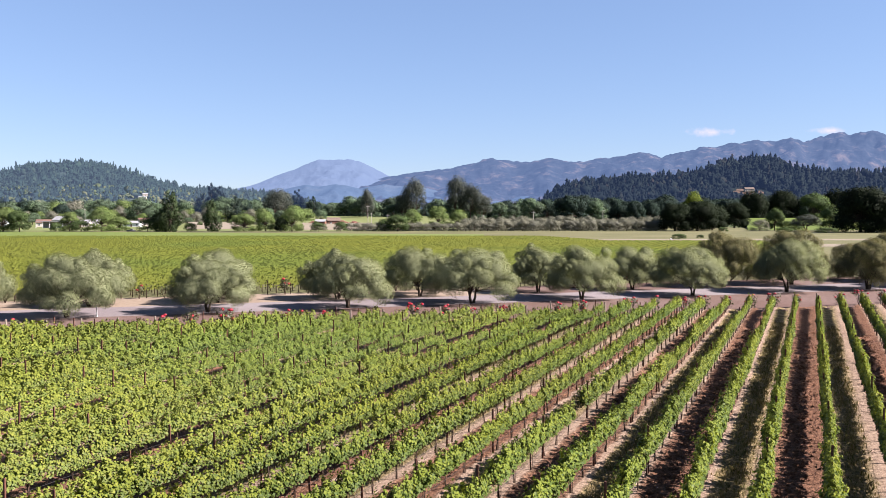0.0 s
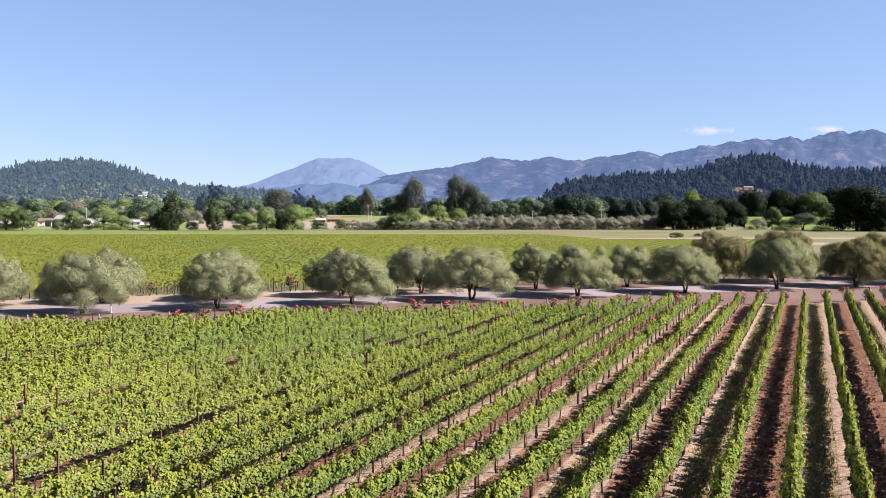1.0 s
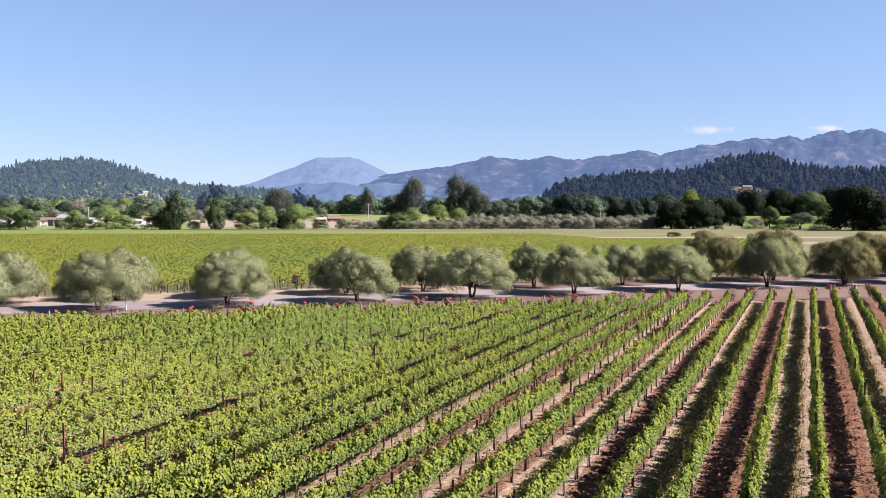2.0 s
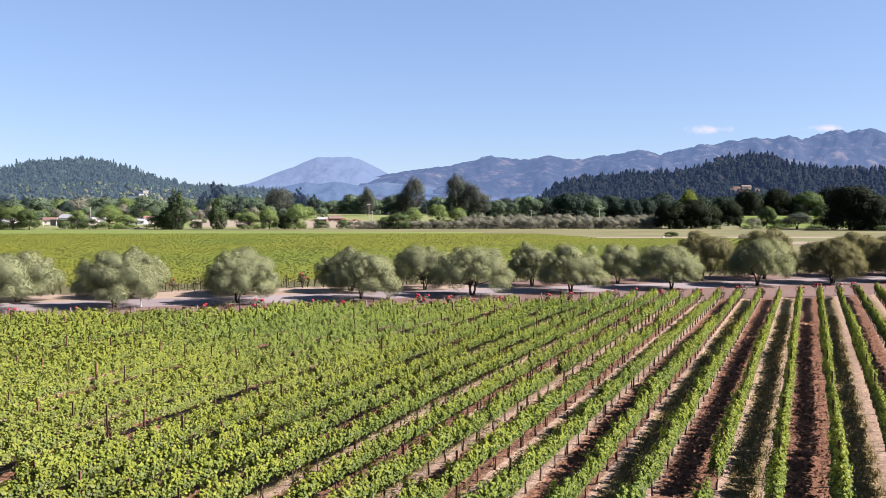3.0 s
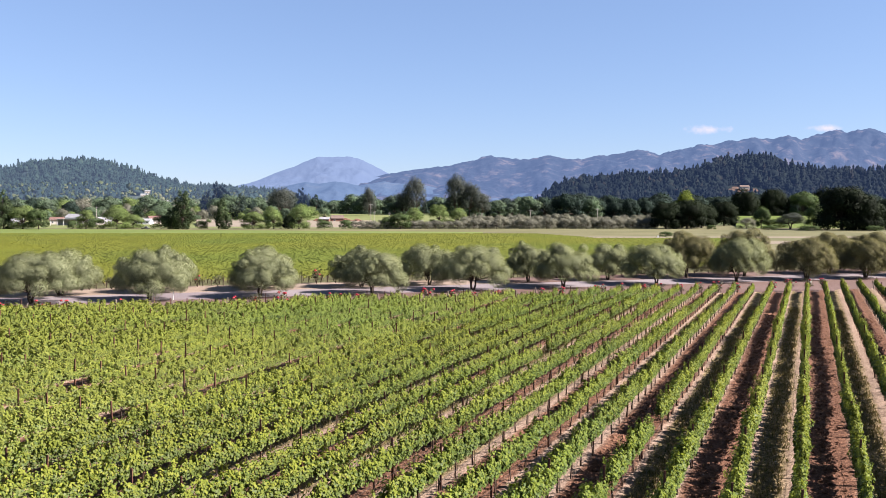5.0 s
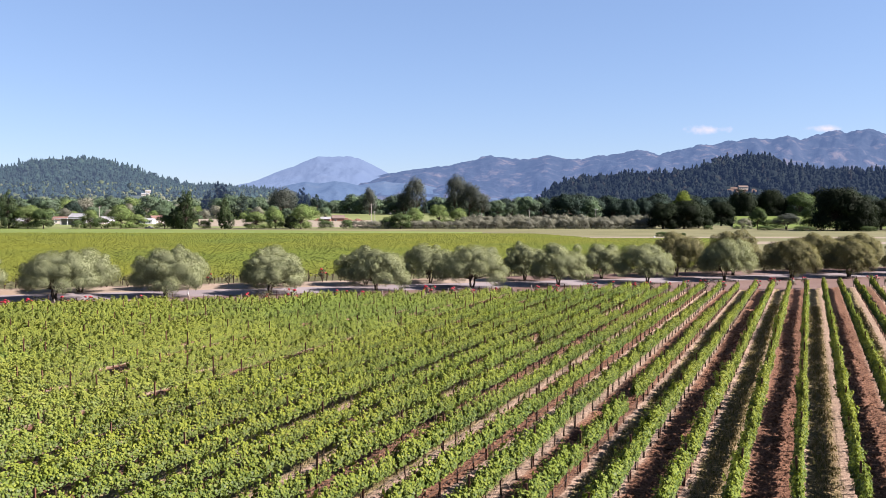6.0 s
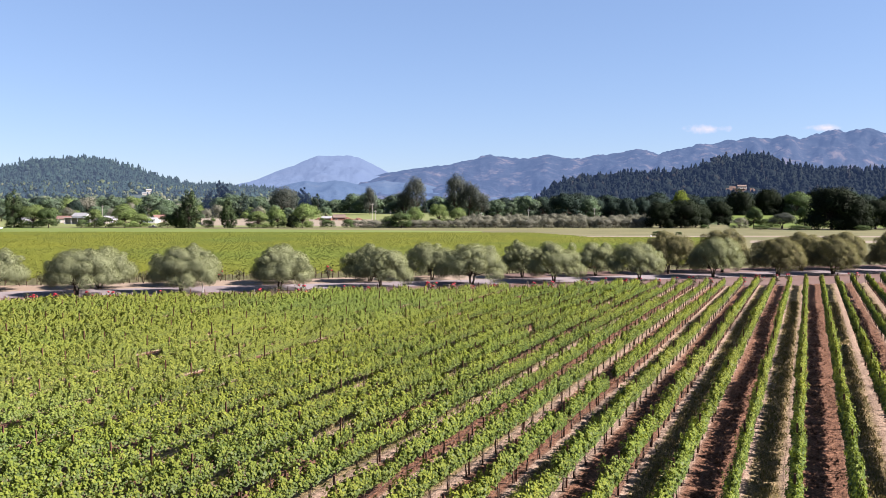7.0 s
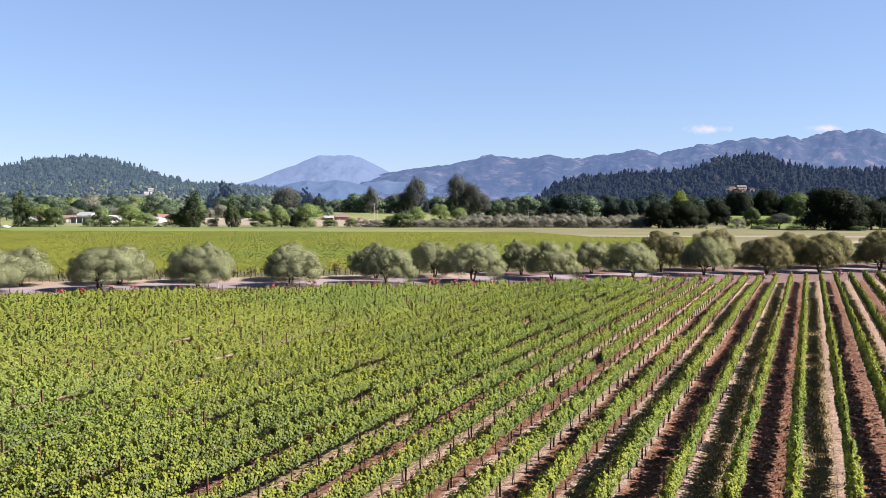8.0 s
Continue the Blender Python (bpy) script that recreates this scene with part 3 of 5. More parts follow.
def lobes_olive(rng, width, height, low, count):
    """Uneven clumps of an olive: a few broad boughs of unlike size, hanging skirts and ragged sprays."""
    out = []
    bulge = rng.uniform(0.78, 1.25, 5)

    def reach(a):
        return float(np.interp((a / (2 * math.pi) * 5) % 5, np.arange(6), np.append(bulge, bulge[0])))

    def lobe(a, ring, z, r, flat):
        out.append((ring * math.cos(a), ring * math.sin(a), z, r, r, r * flat))

    for k in range(8):                             # main boughs
        a = k * 0.785 + rng.uniform(-0.35, 0.35)
        lobe(a, width * 0.235 * reach(a), low + (height - low) * rng.uniform(0.40, 0.62) * (0.7 + 0.3 * reach(a)), width * rng.uniform(0.135, 0.20), rng.uniform(0.75, 0.95))
    for k in range(5):                             # the lumpy top
        a = rng.uniform(0, 6.28)
        lobe(a, width * rng.uniform(0.02, 0.20), low + (height - low) * rng.uniform(0.66, 0.80), width * rng.uniform(0.10, 0.16), rng.uniform(0.8, 1.0))
    for k in range(13):                            # skirts
        a = k * 0.483 + rng.uniform(-0.25, 0.25)
        lobe(a, width * 0.37 * reach(a), low + rng.uniform(0.85, 2.3), width * rng.uniform(0.075, 0.125), rng.uniform(0.9, 1.25))
    for k in range(count - 26):                    # sprays that stand out of the outline
        a, q = rng.uniform(0, 6.28), math.sqrt(rng.uniform(0.05, 1.0))
        roof = low + (height - low) * (0.45 + 0.45 * math.sqrt(max(0.0, 1 - q ** 2)))
        lobe(a, q * width * 0.42 * reach(a), roof + rng.uniform(-0.9, 0.25), width * rng.uniform(0.04, 0.075), rng.uniform(0.8, 1.3))
    return out


def lobes_tall(rng, width, height, low, count):
    """Lobes stacked in a tall, pointed crown."""
    out = []
    for k in range(count):
        t = (k + 0.5) / count
        w = width * (0.5 * math.sin(math.pi * (0.22 + 0.72 * t)) + 0.05) * rng.uniform(0.7, 1.25)
        a = k * 2.4 + rng.uniform(-0.5, 0.5)
        r = max(w * rng.uniform(0.28, 0.52), width * 0.09)
        out.append((w * 0.62 * math.cos(a), w * 0.62 * math.sin(a), low + (height - low) * t, r, r, r * rng.uniform(0.8, 1.3)))
    return out


TREES = {}


def grow(kind, variants, make):
    """Meshes of a kind of tree, some variants of each, ten metres high or as made."""
    TREES[kind] = [make(np.random.RandomState(100 + 17 * v + len(kind))) for v in range(variants)]


def make_tree(lobes_of, width, height, low, count, n, size, narrow, leaf, r0, stems=1, fork=0.3, droop=0.3):
    def make(rng):
        lobes = lobes_of(rng, width, height, low, count)
        olive = leaf in (OLIVE_LEAF, TAN_OLIVE_LEAF)
        crown_mesh = np_mesh("crown", *crown(rng, lobes, n, size, narrow, -0.9 if olive else droop, 0.62, 0.80 if olive else 0.96), mat=leaf)
        return np_mesh("trunk", *limbs(rng, None, lobes, r0, stems, fork), mat=BARK, smooth=True), crown_mesh
    return make


KINDS = {   # width, height, lowest leaf, lobes, leaves, leaf size, leaf width, leaf, trunk radius, stems, fork
    "olive_tree": (8.6, 6.2, 0.75, 44, 64000, 0.19, 0.20, OLIVE_LEAF, 0.12, 3, 0.24),
    "dry_olive": (8.6, 6.2, 0.65, 44, 64000, 0.19, 0.20, TAN_OLIVE_LEAF, 0.12, 3, 0.24),
    "broadleaf_tree": (9.5, 10.0, 0.6, 20, 8000, 0.42, 0.8, BROAD_LEAF, 0.28, 1, 0.3),
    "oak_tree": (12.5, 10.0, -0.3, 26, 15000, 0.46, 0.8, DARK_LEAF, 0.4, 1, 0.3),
    "willow_tree": (8.5, 10.0, -0.2, 24, 9000, 0.36, 0.7, BRIGHT_LEAF, 0.25, 1, 0.3),
    "golden_tree": (8.0, 10.0, 0.6, 18, 6000, 0.38, 0.8, YELLOW_LEAF, 0.25, 1, 0.3),
    "poplar_tree": (6.0, 10.0, -0.2, 22, 6500, 0.34, 0.8, DEEP_LEAF, 0.22, 1, 0.3),
    "grey_olive_tree": (11.0, 10.0, -0.6, 16, 4500, 0.46, 0.6, GREY_LEAF, 0.25, 2, 0.3),
    "eucalyptus_tree": (10.0, 10.0, 2.8, 24, 8000, 0.33, 0.7, BROWN_LEAF, 0.25, 2, 0.35),
    "shrub": (14.0, 10.0, 0.0, 12, 3500, 0.6, 0.8, BROAD_LEAF, 0.2, 2, 0.3),
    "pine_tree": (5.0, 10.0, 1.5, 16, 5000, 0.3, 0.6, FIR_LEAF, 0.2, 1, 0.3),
}
for kind, (w, h, low, count, n, size, narrow, leaf, r0, stems, fork) in KINDS.items():
    shape = lobes_tall if kind in ("poplar_tree", "pine_tree") else lobes_round
    if kind in ("olive_tree", "dry_olive"):
        shape = lobes_olive
    grow(kind, 5 if kind == "olive_tree" else 3 if kind == "dry_olive" else 4, make_tree(shape, w, h, low, count, n, size, narrow, leaf, r0, stems, fork))
    if kind not in ("olive_tree", "dry_olive", "grey_olive_tree", "golden_tree"):
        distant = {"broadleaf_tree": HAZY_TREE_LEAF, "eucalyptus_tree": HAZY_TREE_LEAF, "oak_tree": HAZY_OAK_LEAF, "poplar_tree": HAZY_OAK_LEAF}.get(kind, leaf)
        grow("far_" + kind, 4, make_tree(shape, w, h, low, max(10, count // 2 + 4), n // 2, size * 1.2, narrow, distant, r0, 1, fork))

LABELS = {
    "olive_tree": ("silvery green olive tree with low crown beside gravel road", "olive tree", "olives along the road"),
    "broadleaf_tree": ("dark green leafy tree in the valley tree belt", "tree", "trees of the valley belt"),
    "oak_tree": ("dense dark green oak with low spreading crown", "oak tree", "dark oaks"),
    "willow_tree": ("bright green bushy tree at the field edge", "tree", "bright green trees"),
    "golden_tree": ("yellow green tree standing among dark oaks", "tree", "bright green trees"),
    "poplar_tree": ("tall dark narrow tree at the field edge", "tree", "tall dark trees"),
    "grey_olive_tree": ("grey green tree in a long hedge behind meadow", "tree", "grey hedge trees"),
    "eucalyptus_tree": ("tall open brownish green tree above the valley belt", "tree", "tall valley trees"),
    "shrub": ("low dark green shrub at the field edge", "shrub", "field edge shrubs"),
    "pine_tree": ("dark conifer standing above the valley trees", "conifer", "valley conifers"),
}


def plant(kind, place, height, width=None, rng=random, far=False, dry=False):
    """One tree of that kind; width and height in metres; dry picks the tan olive leaf colour."""
    stem, top = rng.choice(TREES["dry_olive" if dry else "far_" + kind if far else kind])
    label, category, group = LABELS[kind]
    wide, full = KINDS[kind][:2]
    sz = height / full
    sx = width / wide if width else sz
    squash = rng.uniform(0.92, 1.08)
    tree = thing(kind, Matrix.Translation(place) @ Matrix.Rotation(rng.uniform(0, 6.28), 4, "Z"), label, category, group)
    for name, mesh in (("trunk", stem), ("crown", top)):
        part(name, mesh, tree, Matrix.Diagonal((sx * squash, sx / squash, sz, 1)))
    return tree


dice = random.Random(21)
# olives on both sides of the road
NEAR_SIDE = (-110, -96.5, -82.5, -68.6, -55.6, -42.4, -28.0, -13.9, -0.3, 14.7, 28.9, 41.8, 53.2, 67, 81, 95)
FAR_SIDE = (-106, -93.0, -80, -66.7, -54.5, -41.0, -27.4, -17.4, -1.6, 11.9, 26.1, 37.2, 54.5, 64, 77, 91)
for along in NEAR_SIDE:
    tall = dice.uniform(6.7, 7.4) if along > 25 else dice.uniform(5.9, 6.5)
    plant("olive_tree", by_road(along, -0.9 + dice.uniform(-0.3, 0.3)), tall, dice.uniform(9.4, 10.6) if along < 25 else dice.uniform(9.8, 11.2), dice, dry=along > 35)
for along in FAR_SIDE:
    tall = dice.uniform(7.0, 7.8) if along > 20 else dice.uniform(5.7, 6.3)
    plant("olive_tree", by_road(along, 8.4 + dice.uniform(-0.4, 0.4)), tall, dice.uniform(8.6, 9.8) if along < 15 else dice.uniform(9.4, 10.8), dice, dry=along > 20)

# single trees at the far edge of the vineyard: kind, depth, slope across, height, width
EDGE_TREES = (
    ("poplar_tree", 452, -0.537, 21, 11), ("willow_tree", 455, -0.513, 14, 15), ("broadleaf_tree", 450, -0.494, 12, 11), ("shrub", 455, -0.452, 5, 7),
    ("willow_tree", 462, -0.436, 11, 10), ("shrub", 458, -0.422, 6.5, 11), ("willow_tree", 460, -0.398, 13.5, 14), ("willow_tree", 470, -0.378, 8, 13),
    ("shrub", 455, -0.344, 8, 11), ("poplar_tree", 452, -0.317, 21, 11.5), ("poplar_tree", 455, -0.330, 12, 9), ("shrub", 455, -0.294, 5, 7), ("poplar_tree", 455, -0.269, 17, 9),
    ("willow_tree", 460, -0.231, 10.5, 14), ("willow_tree", 465, -0.206, 12.5, 11), ("oak_tree", 458, -0.188, 7.5, 7), ("willow_tree", 460, -0.175, 14, 13),
    ("shrub", 460, -0.144, 5, 10), ("shrub", 462, -0.118, 5.5, 8), ("broadleaf_tree", 462, -0.051, 9.5, 12), ("willow_tree", 475, -0.034, 12, 12),
    ("willow_tree", 560, -0.003, 15, 14), ("willow_tree", 560, 0.018, 12, 12), ("shrub", 470, -0.066, 7, 9),
    ("oak_tree", 470, 0.274, 15, 20), ("oak_tree", 472, 0.300, 17, 22), ("oak_tree", 490, 0.318, 15, 18), ("golden_tree", 600, 0.297, 25, 15),
    ("broadleaf_tree", 480, 0.391, 12, 12), ("grey_olive_tree", 470, 0.373, 6.5, 11), ("shrub", 475, 0.411, 6, 14), ("eucalyptus_tree", 460, 0.427, 9, 15),
    ("broadleaf_tree", 480, 0.455, 14, 12), ("oak_tree", 440, 0.490, 24, 28), ("oak_tree", 436, 0.516, 19, 22), ("oak_tree", 450, 0.545, 17, 20), ("oak_tree", 455, 0.585, 18, 22),
    ("oak_tree", 560, 0.345, 17, 18), ("oak_tree", 730, 0.370, 28, 26), ("oak_tree", 735, 0.405, 30, 28), ("broadleaf_tree", 730, 0.44, 29, 26), ("oak_tree", 740, 0.47, 30, 26),
)
for kind, depth, a, height, width in EDGE_TREES:
    plant(kind, far_place(depth, a), height, width, dice)
# garden trees between the houses of the town
for k in range(110):
    a = -0.60 + 0.46 * (k + dice.uniform(-0.4, 0.4)) / 110
    depth = dice.uniform(560, 1000)
    kind = dice.choice(["willow_tree", "willow_tree", "broadleaf_tree", "broadleaf_tree", "eucalyptus_tree", "grey_olive_tree", "shrub"])
    h = dice.uniform(5, 9) if depth < 660 else dice.uniform(9, 15)
    if kind == "shrub":
        h *= 0.5
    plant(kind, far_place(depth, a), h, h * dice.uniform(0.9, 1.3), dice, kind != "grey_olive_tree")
# the grey hedge behind the meadow
for k in range(56):
    a = -0.105 + 0.0066 * k + dice.uniform(-0.002, 0.002)
    plant("grey_olive_tree", far_place(470 + dice.uniform(-5, 5), a), dice.uniform(4.0, 5.4) + 1.3 * (a > 0.03), dice.uniform(6, 9), dice)
for k in range(40):
    a = 0.03 + 0.0058 * k + dice.uniform(-0.002, 0.002)
    plant("grey_olive_tree", far_place(520 + dice.uniform(-8, 8), a), dice.uniform(6.2, 8.6), dice.uniform(7, 11), dice)
# belt of trees across the valley, lower and brighter towards the town
for k in range(230):
    a = -0.62 + 1.30 * (k + dice.uniform(-0.4, 0.4)) / 230
    depth = dice.uniform(830, 1120)
    if a > 0.12:
        kind, h = dice.choice(["oak_tree", "oak_tree", "oak_tree", "broadleaf_tree"]), dice.uniform(19, 31)
    elif a > -0.25:
        kind, h = dice.choice(["broadleaf_tree", "broadleaf_tree", "oak_tree", "poplar_tree"]), dice.uniform(18, 28)
    else:
        kind, h = dice.choice(["broadleaf_tree", "broadleaf_tree", "willow_tree", "oak_tree", "eucalyptus_tree", "grey_olive_tree"]), dice.uniform(15, 26)
    if kind == "shrub":
        h *= 0.5
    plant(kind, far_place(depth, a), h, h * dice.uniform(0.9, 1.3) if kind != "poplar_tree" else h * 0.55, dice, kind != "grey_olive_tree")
for kind, depth, a, height, width in (
        ("eucalyptus_tree", 820, -0.033, 41, 23), ("eucalyptus_tree", 830, -0.046, 28, 18), ("eucalyptus_tree", 825, 0.018, 44, 25), ("eucalyptus_tree", 820, 0.033, 36, 24), ("eucalyptus_tree", 825, 0.047, 27, 22),
        ("eucalyptus_tree", 800, -0.089, 31, 15), ("eucalyptus_tree", 800, -0.195, 31, 30), ("pine_tree", 760, -0.172, 31, 12), ("pine_tree", 850, -0.275, 40, 14), ("pine_tree", 860, -0.267, 37, 14), ("pine_tree", 850, -0.286, 30, 12)):
    plant(kind, far_place(depth, a), height, width, dice)


# ---- far vineyard: rows that nobody could count ----
def within(c, *rest):
    """Those of the points c inside the far vineyard, its far and right edges cut to fit the view."""
    p = c[:, :2] - np.array(HUB[:2])
    depth = p @ np.array(VIEW[:2])
    a = (p @ np.array(ACROSS[:2])) / depth
    keep = (depth < np.interp(a, (0.03, 0.19), (372, 268))) & (a < 0.37)
    return (c[keep], *(q[keep] for q in rest))


def hedge(rng, x, y0, y1):
    """The dense heart of a far row: an uneven ridge of foliage."""
    n = max(3, int((y1 - y0) / 1.3))
    ys = np.linspace(y0, y1, n)
    side, up = np.array([-0.78, -0.46, 0.0, 0.46, 0.78]), np.array([0.75, 1.22, 1.42, 1.22, 0.75])
    wide, tall = rng.uniform(0.75, 1.3, (n, 1)), rng.uniform(0.86, 1.14, (n, 5))
    v = np.stack([x + side * wide + rng.normal(0, 0.05, (n, 5)), np.repeat(ys[:, None], 5, 1) + rng.normal(0, 0.2, (n, 5)), up * tall], -1).reshape(-1, 3)
    lit = unit(np.tile(np.stack([side, np.full(5, -0.15), np.full(5, 0.9)], 1), (n, 1)) + rng.normal(0, 0.25, (n * 5, 3)))
    a = (np.arange(n - 1)[:, None] * 5 + np.arange(4)[None, :]).ravel()
    f = np.concatenate([np.stack([a, a + 1, a + 6], 1), np.stack([a, a + 6, a + 5], 1)])
    return v, f, lit


def far_vineyard(rng):
    hedges, clumps = [], []
    for index in range(-190, 14):
        x = index * ROW
        y0 = 139.6 + 0.876 * x
        y1 = 330 + 0.44 * x
        y0 = max(y0, -17 - 0.62 * (x - 3))
        if y1 - y0 < 8:
            continue
        split = min(y1, y0 + 38)
        n = int((split - y0) * 34)
        y = rng.uniform(y0, split, n)
        s = rng.choice([-1.0, 1.0], n)
        t = rng.beta(1.5, 1.0, n)
        c = np.stack([x + s * rng.uniform(0.05, 0.42, n), y, 0.7 + 1.15 * t], 1)
        nor = np.stack([s * 0.35, np.zeros(n) - 0.7, np.full(n, 0.9)], 1) + rng.normal(0, 0.3, (n, 3))
        bulk = np.stack([s * 0.5, np.full(n, -0.1), 0.3 + t], 1)
        c, nor, bulk = within(c, nor, bulk)
        clumps.append(leaves(rng, c, nor, 0.32, 0.95, 0.12, 0.7, bulk, 0.7))
        if y1 - split > 3:
            m = int((y1 - split) * (17.0 if x > -90 else 12.0))
            y = rng.uniform(split, y1, m)
            s = rng.choice([-1.0, 1.0], m)
            c = np.stack([x + s * rng.uniform(0.0, 0.82, m), y, rng.uniform(1.15, 1.75, m)], 1)
            nor = np.stack([s * 0.2, np.full(m, -0.75), np.full(m, 1.0)], 1) + rng.normal(0, 0.15, (m, 3))
            bulk = np.stack([s * 0.3, np.full(m, -0.2), np.full(m, 1.0)], 1)
            c, nor, bulk = within(c, nor, bulk)
            if len(c):
                clumps.append(leaves(rng, c, nor, 0.48, 0.9, 0.05, 0.4, bulk, 0.92))
                hedges.append(hedge(rng, x, split, c[:, 1].max()))
    me = np_mesh("far_vineyard", *joined(hedges + clumps), mat=FAR_VINE_LEAF)
    stems = []
    for index in range(-75, 14):
        x = index * ROW
        for k in range(9):
            y = 139.6 + 0.876 * x + k * VINE_GAP + 0.4
            stems.append(box(x - 0.04, y - 0.04, 0, x + 0.04, y + 0.04, 0.95 if k else 1.7))
    stem_mesh = np_mesh("far_vine_stems", *joined(stems), mat=VINE_WOOD)
    tagged(new("far_vine_stems", stem_mesh), "dark vine stems under the far vineyard's leaves", "vine stems", kind="stuff")
    tagged(new("far_vineyard", me), "wide flat vineyard of green rows beyond the road", "vineyard", kind="stuff")


far_vineyard(np.random.RandomState(31))
sheet("far_vineyard_soil", [(-400, -200), (34, 160), (34, 290), (-400, 300)], 0.008, MEADOW, "bare earth under the far vineyard")
sheet("green_meadow", [far_place(330, -0.66), far_place(318, 0.05), far_place(400, 0.05), far_place(480, -0.66)], 0.022, GREEN_MEADOW, "mown green strip behind the far vineyard")
sheet("pale_field", [far_place(560, -0.21), far_place(560, 0.03), far_place(860, 0.03), far_place(860, -0.21)], 0.04, PALE_GREEN, "pale green field rising to the valley trees", rise=6.5)
sheet("green_field", [far_place(475, -0.56), far_place(475, 0.02), far_place(900, 0.10), far_place(900, -0.56)], 0.03, PALE_GREEN, "bright green field between the trees")
sheet("green_field", [far_place(490, 0.36), far_place(490, 0.60), far_place(720, 0.60), far_place(720, 0.36)], 0.03, LAWN, "bright green field rising between the trees", rise=5.5)


# ---- hills and mountains ----
def ridge_mesh(name, depth, span, knots, near, far, relief, seed, mat, steps=(220, 40), rugged=0.9, crags=0.012):
    """A ridge across the valley: knots give slope across and slope up; it falls off near metres before and far metres behind."""
    a = np.linspace(*span, steps[0])
    up = np.interp(a, *np.array(knots).T)
    d = np.concatenate([np.linspace(-near, 0, steps[1]), np.linspace(0, far, 8)[1:]])
    A, Dd = np.meshgrid(a, d)
    shape = np.where(Dd < 0, 1 - np.clip(-Dd / near, 0, 1) ** 1.25, 1 - np.clip(Dd / far, 0, 1) ** 1.5)
    u = A * depth
    spur = 0.45 - np.abs(smooth_noise(u / relief, Dd / (relief * 2.2), seed, 4)) * 1.6
    depth_here = depth + Dd
    fold = np.clip(-Dd / near, 0, 1) * np.clip((near + Dd) / near, 0.0, 1)
    fine = smooth_noise(u / (relief * 0.2), Dd / (relief * 0.3), seed + 7, 4)
    Z = (HUB.z + up[None, :] * depth_here) * np.clip(shape + (spur + 0.25 * fine) * rugged * fold, 0, 1.0) * (1 + 0.022 * fine + crags * smooth_noise(u / 21.0, Dd / 40.0, seed + 3, 3)) - 1.0
    X = HUB.x + VIEW.x * depth_here + ACROSS.x * A * depth_here
    Y = HUB.y + VIEW.y * depth_here + ACROSS.y * A * depth_here
    h, w = X.shape
    idx = np.arange(h * w).reshape(h, w)
    f = np.stack([idx[:-1, :-1], idx[:-1, 1:], idx[1:, 1:], idx[1:, :-1]], -1).reshape(-1, 4)
    V = np.stack([X, Y, Z], -1).reshape(-1, 3)
    return np_mesh(name, V, f, mat=mat, smooth=True), V, Z, Dd


def mountain_material(name, dark, mid, pale, scale, haze_glow=None):
    m, n, l, b = material(name, 1.0, 0.0)
    t = noise_of(n, l, scale, 10.0, 0.70)
    r = ramp(n, [(0.38, dark), (0.54, mid), (0.68, pale)])
    l.new(t.outputs["Fac"], r.inputs[0])
    l.new(r.outputs[0], b.inputs["Base Color"])
    bumped(n, l, b, t.outputs["Fac"], 0.7, 20.0)
    # emission in place of hazy air before the slope
    if haze_glow:
        b.inputs["Emission Color"].default_value = (*haze_glow, 1)
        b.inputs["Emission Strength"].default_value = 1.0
    return m


# distance haze is painted into these blue base colours and their glow
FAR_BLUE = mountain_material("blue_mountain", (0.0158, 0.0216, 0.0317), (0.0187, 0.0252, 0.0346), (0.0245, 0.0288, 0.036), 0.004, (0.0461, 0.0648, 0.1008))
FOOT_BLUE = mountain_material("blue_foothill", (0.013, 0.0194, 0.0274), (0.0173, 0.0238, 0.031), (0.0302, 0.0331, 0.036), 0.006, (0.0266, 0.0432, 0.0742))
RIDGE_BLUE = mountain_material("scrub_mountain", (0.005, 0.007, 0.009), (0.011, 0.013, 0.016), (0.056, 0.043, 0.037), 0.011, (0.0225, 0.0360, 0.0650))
# haze glow put on this floor and on the far one below
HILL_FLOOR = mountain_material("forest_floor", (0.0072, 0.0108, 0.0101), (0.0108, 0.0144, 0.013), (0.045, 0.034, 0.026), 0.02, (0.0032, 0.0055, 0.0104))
CUT_EARTH = ground_material("cut_earth", [(0.35, (0.035, 0.026, 0.022)), (0.55, (0.085, 0.060, 0.050)), (0.75, (0.15, 0.112, 0.092))], 0.12, (0.7, 0.65, 0.6), 0.3)
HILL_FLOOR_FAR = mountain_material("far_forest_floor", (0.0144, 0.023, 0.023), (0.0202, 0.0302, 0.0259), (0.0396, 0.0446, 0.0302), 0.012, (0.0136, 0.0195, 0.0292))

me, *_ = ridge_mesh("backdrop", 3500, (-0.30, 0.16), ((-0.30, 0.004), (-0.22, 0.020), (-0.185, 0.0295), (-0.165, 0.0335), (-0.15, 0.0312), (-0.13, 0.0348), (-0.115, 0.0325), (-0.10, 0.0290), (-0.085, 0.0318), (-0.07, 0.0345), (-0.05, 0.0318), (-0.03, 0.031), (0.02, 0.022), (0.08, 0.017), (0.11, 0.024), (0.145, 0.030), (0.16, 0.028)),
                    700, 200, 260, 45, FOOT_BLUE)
tagged(new("backdrop", me), "low hazy blue foothills before the mountains", "mountain", kind="structure")
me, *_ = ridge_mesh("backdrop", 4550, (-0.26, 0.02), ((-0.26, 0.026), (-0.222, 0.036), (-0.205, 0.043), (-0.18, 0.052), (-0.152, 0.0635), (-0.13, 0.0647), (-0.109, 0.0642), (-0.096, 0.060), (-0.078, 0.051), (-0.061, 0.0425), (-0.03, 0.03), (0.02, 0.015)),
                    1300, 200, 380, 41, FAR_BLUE)
